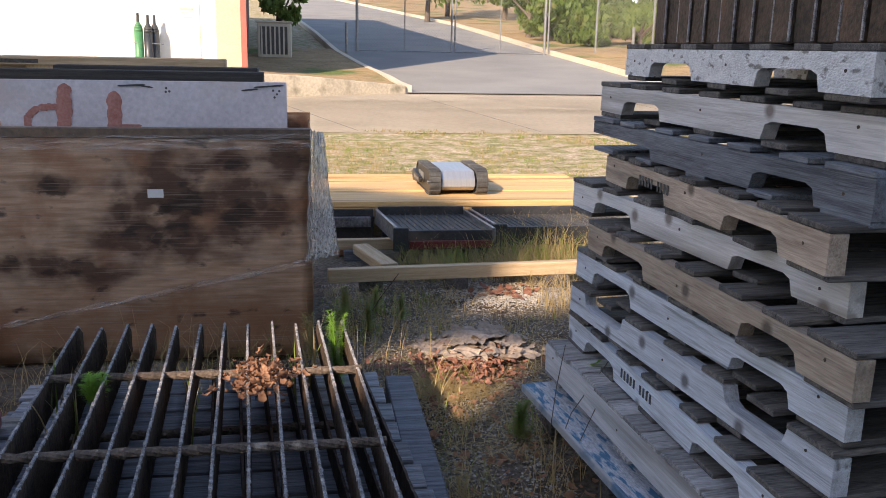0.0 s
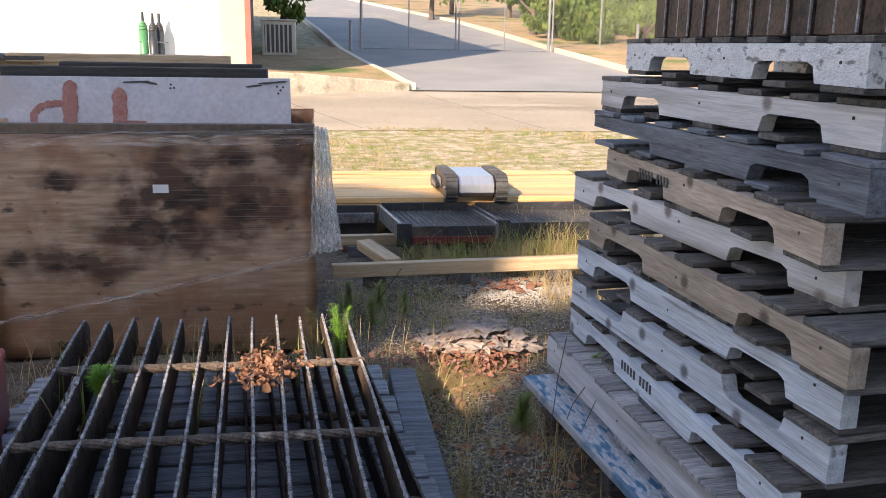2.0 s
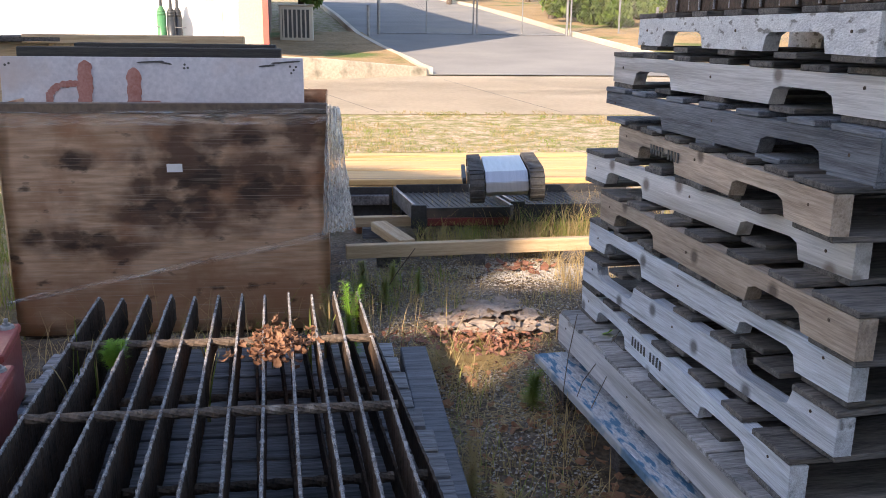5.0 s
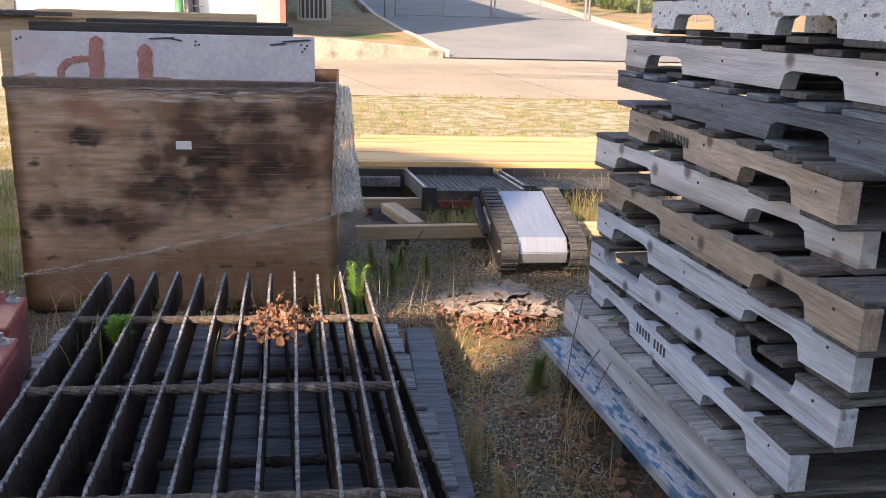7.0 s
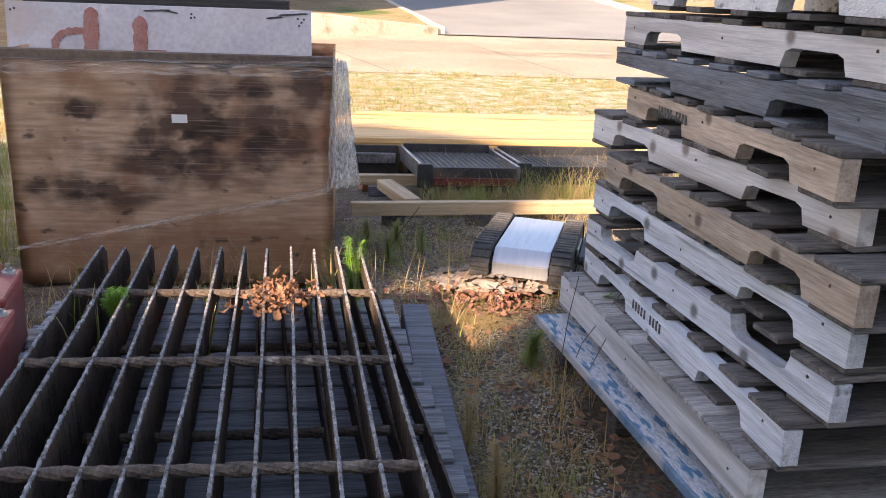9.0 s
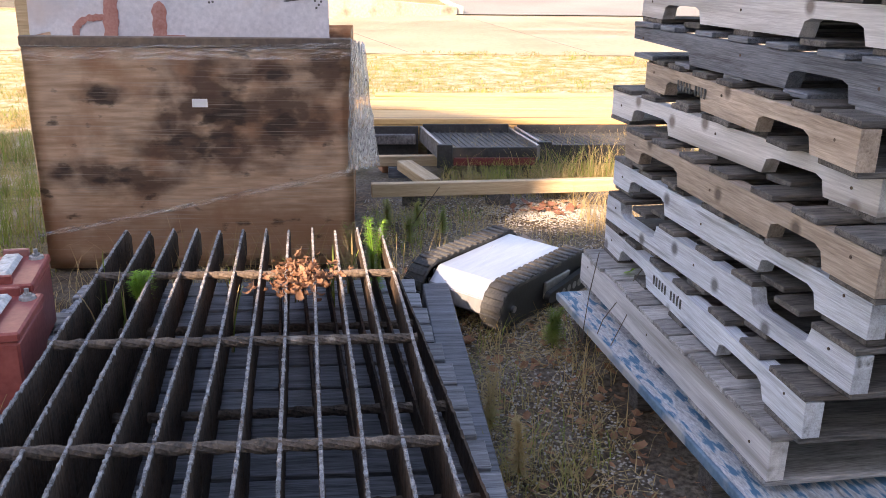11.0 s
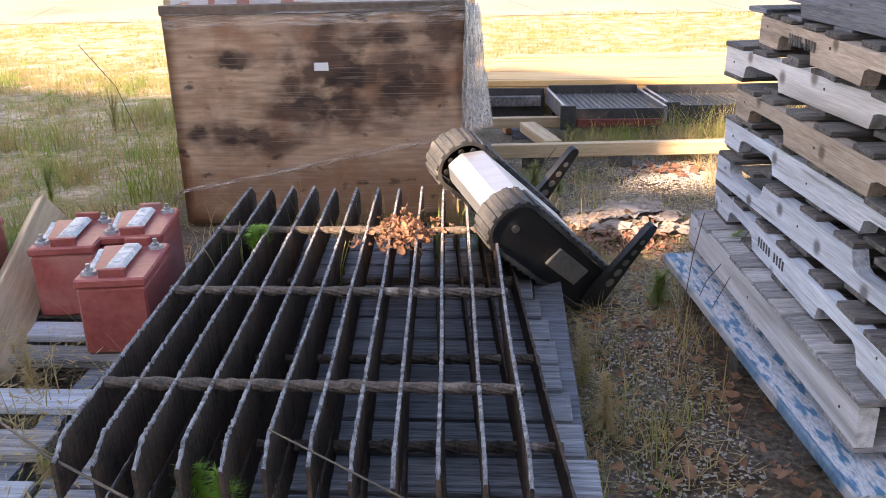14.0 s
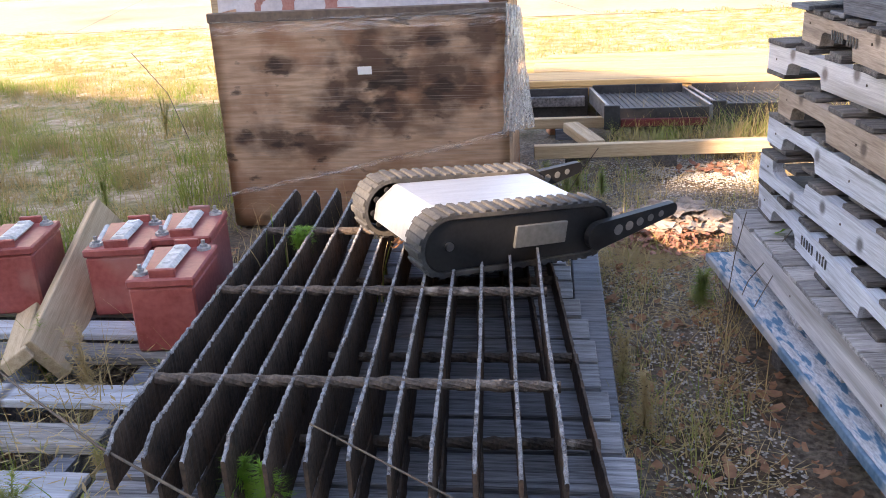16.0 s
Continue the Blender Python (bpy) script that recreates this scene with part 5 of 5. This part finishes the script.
rp = random.Random(31)
bm = bmesh.new()
for _ in range(46):
    x, y = rp.gauss(0.74, 0.12), rp.gauss(3.14, 0.10)
    d2 = ((x - 0.74) / 0.22) ** 2 + ((y - 3.14) / 0.2) ** 2
    crumpled(Vector((x, y, 0.012 + 0.06 * math.exp(-d2) * rp.uniform(0.3, 1.0))), rp.uniform(0.10, 0.24), rp, bm)
tagged(part("torn_paper", bm, M["paper"]), "low heap of torn sun-bleached paper sheets on the path", "paper", kind="stuff")
litter("leaf_litter", 700, lambda r: (r.gauss(0.69, 0.10), r.gauss(2.93, 0.09), r.uniform(0.006, 0.045)), 0.02, M["red_leaf"], "dry reddish leaf shreds among the torn paper", "leaves", 2, 0.25)
litter("leaf_litter", 150, lambda r: (r.gauss(0.42, 0.10), r.gauss(2.98, 0.09), r.uniform(0.004, 0.03)), 0.02, M["red_leaf"], "dry reddish leaf shreds beside the grating", "leaves", 8, 0.25)
litter("leaf_litter", 60, lambda r: (r.gauss(1.08, 0.10), r.gauss(4.0, 0.06), r.uniform(0.004, 0.02)), 0.035, M["red_leaf"], "dry reddish leaves in front of the plank", "leaves", 9, 0.25)
litter("leaf_litter", 230, lambda r: (r.gauss(-0.082, 0.05), r.gauss(2.06, 0.055), r.uniform(0.31, 0.385)), 0.021, M["dead_leaf"], "dry brown leaves caught on the grating", "leaves", 3, 1.3)
litter("leaf_litter", 420, lambda r: (r.uniform(0.35, 0.95), r.uniform(0.9, 2.7), r.uniform(0.0, 0.02)), 0.028, M["dead_leaf"], "dry leaves scattered on the path", "leaves", 4)
litter("leaf_litter", 160, lambda r: (r.uniform(-1.9, -0.8), r.uniform(0.9, 2.9), r.uniform(0.0, 0.02)), 0.035, M["dead_leaf"], "dry leaves under the slats", "leaves", 5)


def weed(x, y, z, h, n, seed, label, tone="leaf", low=0.15):
    """A feathery weed: stems with many thread-like leaves."""
    r = random.Random(seed)
    w = empty("weed", pose(x, y, z), label=label, category="weed")
    s = Strips(seed)
    stem = Strips(seed + 1)
    for i in range(n):
        a, lean = r.uniform(0, 6.28), h * r.uniform(0.02, 0.18)
        top = Vector((math.cos(a) * lean, math.sin(a) * lean, h * r.uniform(0.7, 1.0)))
        stem.blade((0, 0, 0), top.z, lean, 0.004, 4, a)
        for j in range(190):
            f = r.uniform(low, 1.0)
            p = Vector((top.x * f * f, top.y * f * f, top.z * f))
            L = 0.058 * (1.15 - f * 0.75) * r.uniform(0.5, 1.2)
            s.blade(p, L * r.uniform(0.05, 0.6), L, 0.0030, 2)
    for nm, q in (("stem", stem), ("leaf", s)):
        me = bpy.data.meshes.new("mesh")
        me.from_pydata([tuple(v) for v in q.v], [], q.f)
        me.materials.append(M[tone])
        part(nm, me, None, w)
    return w


weed(0.135, 2.47, 0.0, 0.43, 9, 21, "bright green feathery weed growing beside the grating")
weed(-0.535, 2.10, 0.156, 0.205, 9, 22, "bright green feathery weed growing through the grating", low=0.74)
weed(0.71, 2.30, 0.0, 0.15, 5, 23, "green feathery weed by the blue pallet", "grass")
weed(0.35, 3.66, 0.0, 0.17, 4, 24, "green feathery weed in the shade of the carton", "grass")
weed(0.21, 3.67, 0.0, 0.15, 4, 25, "green feathery weed in the shade of the carton", "grass")
weed(-0.355, 1.0, 0.156, 0.12, 3, 26, "small green weed growing through the grating")
weed(-0.29, 0.98, 0.156, 0.13, 3, 27, "small green weed growing through the grating")
weed(0.05, 3.02, 0.0, 0.26, 3, 28, "thin yellowing weed at the corner of the carton", "grass")
weed(0.42, 1.74, 0.0, 0.24, 2, 29, "thin flowering weed beside the skid", "grass")
weed(-1.9, 3.4, 0.0, 0.3, 5, 30, "green feathery weed in the side yard", "grass")
weed(-2.3, 5.0, 0.0, 0.35, 6, 31, "green feathery weed in the side yard", "grass")

weed(-0.95, 1.5, 0.0, 0.33, 4, 41, "thin seeding weed growing between the slats", "straw")
weed(-1.15, 1.62, 0.0, 0.30, 3, 42, "thin seeding weed growing between the slats", "grass")
weed(-0.72, 1.12, 0.0, 0.25, 4, 43, "small leafy weed by the grating", "grass")
weed(-0.85, 0.98, 0.0, 0.22, 4, 44, "small leafy weed by the grating", "grass")
weed(0.46, 1.53, 0.0, 0.24, 2, 45, "thin dry flowering weed beside the skid", "straw")

for x, y, h, k in ((0.30, 3.40, 0.18, 61), (0.46, 3.55, 0.15, 62), (0.17, 3.30, 0.20, 63)):
    weed(x, y, 0.0, h, 3, k, "green feathery weed in the shade of the carton", "grass")


def twig(points, r, label):
    c = bpy.data.curves.new("twig", "CURVE")
    c.dimensions, c.bevel_depth, c.bevel_resolution = "3D", r, 1
    sp = c.splines.new("POLY")
    sp.points.add(len(points) - 1)
    for p, q in zip(sp.points, points):
        p.co = (*q, 1)
    c.materials.append(M["bark"])
    return tagged(new("twig", c), label, "twig")


twig(((-1.3, 1.55, 0.21), (-0.95, 1.25, 0.26), (-0.62, 0.98, 0.30), (-0.33, 0.80, 0.31)), 0.003, "thin dry twig lying over the slats")
twig(((-0.21, 1.01, 0.343), (-0.06, 0.9, 0.345), (0.09, 0.79, 0.347)), 0.002, "thin dry stem lying on the grating")
twig(((0.30, 3.6, 0.0), (0.36, 3.55, 0.12), (0.44, 3.5, 0.25)), 0.002, "bare dry stem by the carton")
twig(((-2.1, 4.9, 0.0), (-2.25, 5.0, 0.3), (-2.5, 5.1, 0.55)), 0.003, "bare dry stem in the side yard")

rl = random.Random(3)
bm = bmesh.new()
scrap(bm, Vector((0.905, 2.165, 0.311)), 0.045, rl, 0.4)
tagged(part("green_leaf", bm, M["leaf"], smooth=True), "fallen bright green leaf on the low pallet", "leaf")
twig(((0.72, 2.02, 0.0), (0.80, 2.06, 0.20), (0.93, 2.12, 0.34), (1.02, 2.10, 0.40)), 0.0015, "thin pale stem leaning on the low pallet")
twig(((0.74, 2.10, 0.0), (0.77, 2.12, 0.26), (0.80, 2.15, 0.38)), 0.0015, "thin dry stem standing before the low pallet")
twig(((0.70, 1.9, 0.0), (0.86, 2.0, 0.26), (1.0, 2.02, 0.33)), 0.0015, "thin dry stem leaning on the low pallet")

# ---- tracked robot ----
RL, RW, RH, TW = 0.66, 0.41, 0.176, 0.080


def track_outline(n=18, grow=0.0):
    """The loop of the track in x, z: a large wheel at the front end, a smaller at the rear."""
    r1, r2 = RH / 2 + grow, RH / 2 * 0.97 + grow
    c1, c2 = (RL / 2 - RH / 2, RH / 2), (-RL / 2 + RH / 2 * 0.97, RH / 2 * 0.97)
    pts = [(c1[0] + r1 * math.cos(a), c1[1] + r1 * math.sin(a)) for a in (math.pi / 2 - math.pi * i / n for i in range(n + 1))]
    pts += [(c2[0] + r2 * math.cos(a), c2[1] + r2 * math.sin(a)) for a in (-math.pi / 2 - math.pi * i / n for i in range(n + 1))]
    return pts


def robot():
    r = empty("robot", Matrix.Identity(4), label="tracked robot with an aluminium hull, black rubber tracks and rear flippers", category="robot")
    w = 0.117
    hull = [(0.304, 0.063), (0.299, 0.115), (0.242, 0.166), (-0.239, 0.166), (-0.275, 0.12), (-0.28, 0.05), (0.25, 0.03)]
    bm = prism(hull, -w, w)
    bmesh.ops.bevel(bm, geom=bm.edges[:], offset=0.003, segments=2, affect="EDGES")
    part("hull", bm, M["alu"], r, "brushed aluminium hull")
    for s in (-1, 1):
        y0, y1 = s * (RW / 2 - TW), s * RW / 2
        y0, y1 = min(y0, y1), max(y0, y1)
        outer, inner = track_outline(18), track_outline(18, -0.012)
        bm = bmesh.new()
        k = len(outer)
        vo = [[bm.verts.new((x, y, z)) for x, z in outer] for y in (y0, y1)]
        vi = [[bm.verts.new((x, y, z)) for x, z in inner] for y in (y0, y1)]
        for i in range(k):
            j = (i + 1) % k
            bm.faces.new((vo[0][i], vo[0][j], vo[1][j], vo[1][i]))
            bm.faces.new((vi[0][i], vi[1][i], vi[1][j], vi[0][j]))
            bm.faces.new((vo[0][i], vi[0][i], vi[0][j], vo[0][j]))
            bm.faces.new((vo[1][i], vo[1][j], vi[1][j], vi[1][i]))
        bmesh.ops.recalc_face_normals(bm, faces=bm.faces)
        trk = part("track", bm, M["rubber"], r, "black rubber track with cleats")
        # cleats along the loop
        dense = []
        for i in range(k):
            a, b = Vector(outer[i]), Vector(outer[(i + 1) % k])
            q = max(1, int((b - a).length / 0.004))
            dense += [a.lerp(b, u / q) for u in range(q)]
        total = sum((dense[(i + 1) % len(dense)] - dense[i]).length for i in range(len(dense)))
        run, nxt, step = 0.0, 0.0, total / 40
        cleat = mesh_of(boxed(-0.010, 0.010, y0 + 0.001, y1 - 0.001, -0.002, 0.0065, 0.0015), M["rubber"])
        for i in range(len(dense)):
            a, b = dense[i], dense[(i + 1) % len(dense)]
            if run >= nxt and nxt < total - step * 0.5:
                nxt += step
                d = b - a
                part("cleat", cleat, None, trk, m=Matrix.Translation((a.x, 0, a.y)) @ Matrix.Rotation(-math.atan2(d.y, d.x), 4, "Y"))
            run += (b - a).length
        sp = part("side_plate", prism(track_outline(14, -0.016), (y1 - 0.014) if s > 0 else (y0 + 0.006), (y1 - 0.006) if s > 0 else (y0 + 0.014)), M["black_plate"], r, "black side plate")
        ye = y1 if s > 0 else y0
        part("hub", tubed((RL / 2 - RH / 2, ye - s * 0.02, RH / 2), (RL / 2 - RH / 2, ye + s * 0.004, RH / 2), 0.012), M["steel"], sp)
        part("cover", boxed(-0.15, 0.03, min(ye - s * 0.005, ye + s * 0.006), max(ye - s * 0.005, ye + s * 0.006), 0.06, 0.125, 0.002), M["grey_plate"], sp, "grey cover plate")
        bm = bmesh.new()
        for i in range(9):
            a = -math.pi / 2 + i * 0.7
            tube(bm, (RL / 2 - RH / 2 + 0.06 * math.cos(a), ye - s * TW, RH / 2 + 0.06 * math.sin(a)), (RL / 2 - RH / 2 + 0.06 * math.cos(a), ye - s * TW - s * 0.006, RH / 2 + 0.06 * math.sin(a)), 0.009)
        part("sprocket", bm, M["black_plate"], r)
    return r


FL = 0.305
def flipper(r, s):
    """A tapered black arm with lightening holes; its pivot is its origin, and it points along local x."""
    y = s * (RW / 2 + 0.022)
    bm = bmesh.new()
    n = 10
    out = [(0.042 * math.cos(a), 0.042 * math.sin(a)) for a in (math.pi / 2 + math.pi * i / n for i in range(n + 1))]
    out += [(FL - 0.02 + 0.02 * math.cos(a), 0.02 * math.sin(a)) for a in (-math.pi / 2 + math.pi * i / n for i in range(n + 1))]
    me = prism(out, -0.011, 0.011)
    f = part("flipper", me, M["black_plate"], r, "black flipper arm with round holes", m=pose(-RL / 2 + 0.075, y, 0.075))
    for i in range(5):
        x = 0.07 + i * 0.042
        rr = 0.0165 - i * 0.0016
        part("hole_ring", tubed((x, -0.0125, 0), (x, 0.0125, 0), rr, seg=14), M["grey_plate"], f)
    return f


bot = robot()
flips = [flipper(bot, s) for s in (-1, 1)]

ROBOT = [
    (0.0, (1.062, 5.880, 0.244), -0.1, -0.3, -88.9),
    (0.7, (1.085, 5.760, 0.243), 0.8, -2.7, -89.8),
    (1.5, (1.107, 5.636, 0.234), -0.0, -4.8, -91.1),
    (2.0, (1.112, 5.518, 0.231), 0.1, -0.9, -91.5),
    (2.4, (1.105, 5.404, 0.212), 0.5, 7.8, -91.9),
    (2.8, (1.124, 5.271, 0.191), -2.2, 3.3, -92.1),
    (3.2, (1.103, 5.138, 0.253), 1.1, -7.2, -94.6),
    (3.6, (1.079, 4.973, 0.297), 6.5, -11.4, -97.4),
    (4.2, (1.074, 4.780, 0.332), 5.4, -11.3, -100.0),
    (5.3, (1.060, 4.560, 0.270), 2.0, 9.0, -95.0),
    (6.5, (0.991, 4.070, 0.128), -2.6, 21.1, -89.3),
    (7.0, (1.000, 3.890, 0.092), -0.3, 15.4, -87.8),
    (7.5, (1.014, 3.708, 0.021), -0.8, 0.1, -87.7),
    (8.1, (0.991, 3.544, 0.011), 0.1, 0.7, -98.5),
    (9.3, (0.900, 3.270, 0.008), -0.8, 1.5, -114.0),
    (10.5, (0.731, 2.901, 0.007), -1.9, 0.6, -128.9),
    (11.0, (0.603, 2.766, 0.004), -3.3, -0.1, -130.8),
    (11.5, (0.530, 2.650, 0.028), -3.7, -8.0, -135.1),
    (12.0, (0.453, 2.616, 0.120), -2.6, -26.8, -132.8),
    (12.5, (0.367, 2.524, 0.159), -2.6, -34.7, -129.6),
    (13.0, (0.318, 2.425, 0.176), -9.5, -35.2, -137.0),
    (13.5, (0.253, 2.352, 0.198), -20.4, -33.8, -133.9),
    (14.0, (0.210, 2.315, 0.234), -26.4, -38.5, -131.7),
    (14.5, (0.169, 2.292, 0.258), -28.7, -37.8, -132.2),
    (15.0, (0.133, 2.262, 0.286), -19.8, -25.5, -138.9),
    (15.5, (0.079, 2.202, 0.313), -15.9, -16.8, -140.3),
    (16.0, (0.019, 2.092, 0.311), -4.8, -6.5, -141.8),
]


def motions():
    walk(bot, [(t, pose(*p, rx, ry, rz)) for t, p, rx, ry, rz in ROBOT])
    for f, s in zip(flips, (-1, 1)):
        px, py, pz = f.location
        walk(f, [(t, pose(px, py, pz, 0, a, 0)) for t, a in FLIP])


FLIP = [(0.0, 0), (11.0, 0), (11.5, -12), (12.3, -12), (13.0, -3), (13.2, -28), (13.5, -54), (14.0, -77), (14.5, -124), (15.0, -154), (15.5, -170), (16.0, -168)]

# ---- unseen walls with a narrow gap, added behind to shape shade and sun on the stacks ----
def shading_wall(outline, label):
    return tagged(part("wall_south", prism(outline, -6.3, -6.0), M["white_wall"]), label, "wall", kind="structure")


shading_wall(((-24, -0.1), (-6.74, -0.1), (-6.74, 8.1), (-8.5, 8.75), (-12.2, 8.85), (-15.4, 9.6), (-24, 10.2)), "unseen pale wall with a sloping top, added to cast shade")
shading_wall(((-5.80, -0.1), (6, -0.1), (6, 9.4), (-5.80, 9.4)), "taller unseen pale wall, added to cast shade")
shading_wall(((-6.74, -0.1), (-5.80, -0.1), (-5.80, 6.03), (-6.74, 6.03)), "low unseen pale wall, added to bound the sun gap")
# added bar, out of view, that splits the sun patch with a shade band
tagged(part("pipe_bridge", tubed((-6.74, -6.15, 6.87), (-5.80, -6.15, 6.82), 0.14), M["galv"]), "unseen grey bar across the sun gap, added to cast shade", "pipe", kind="structure")

motions()
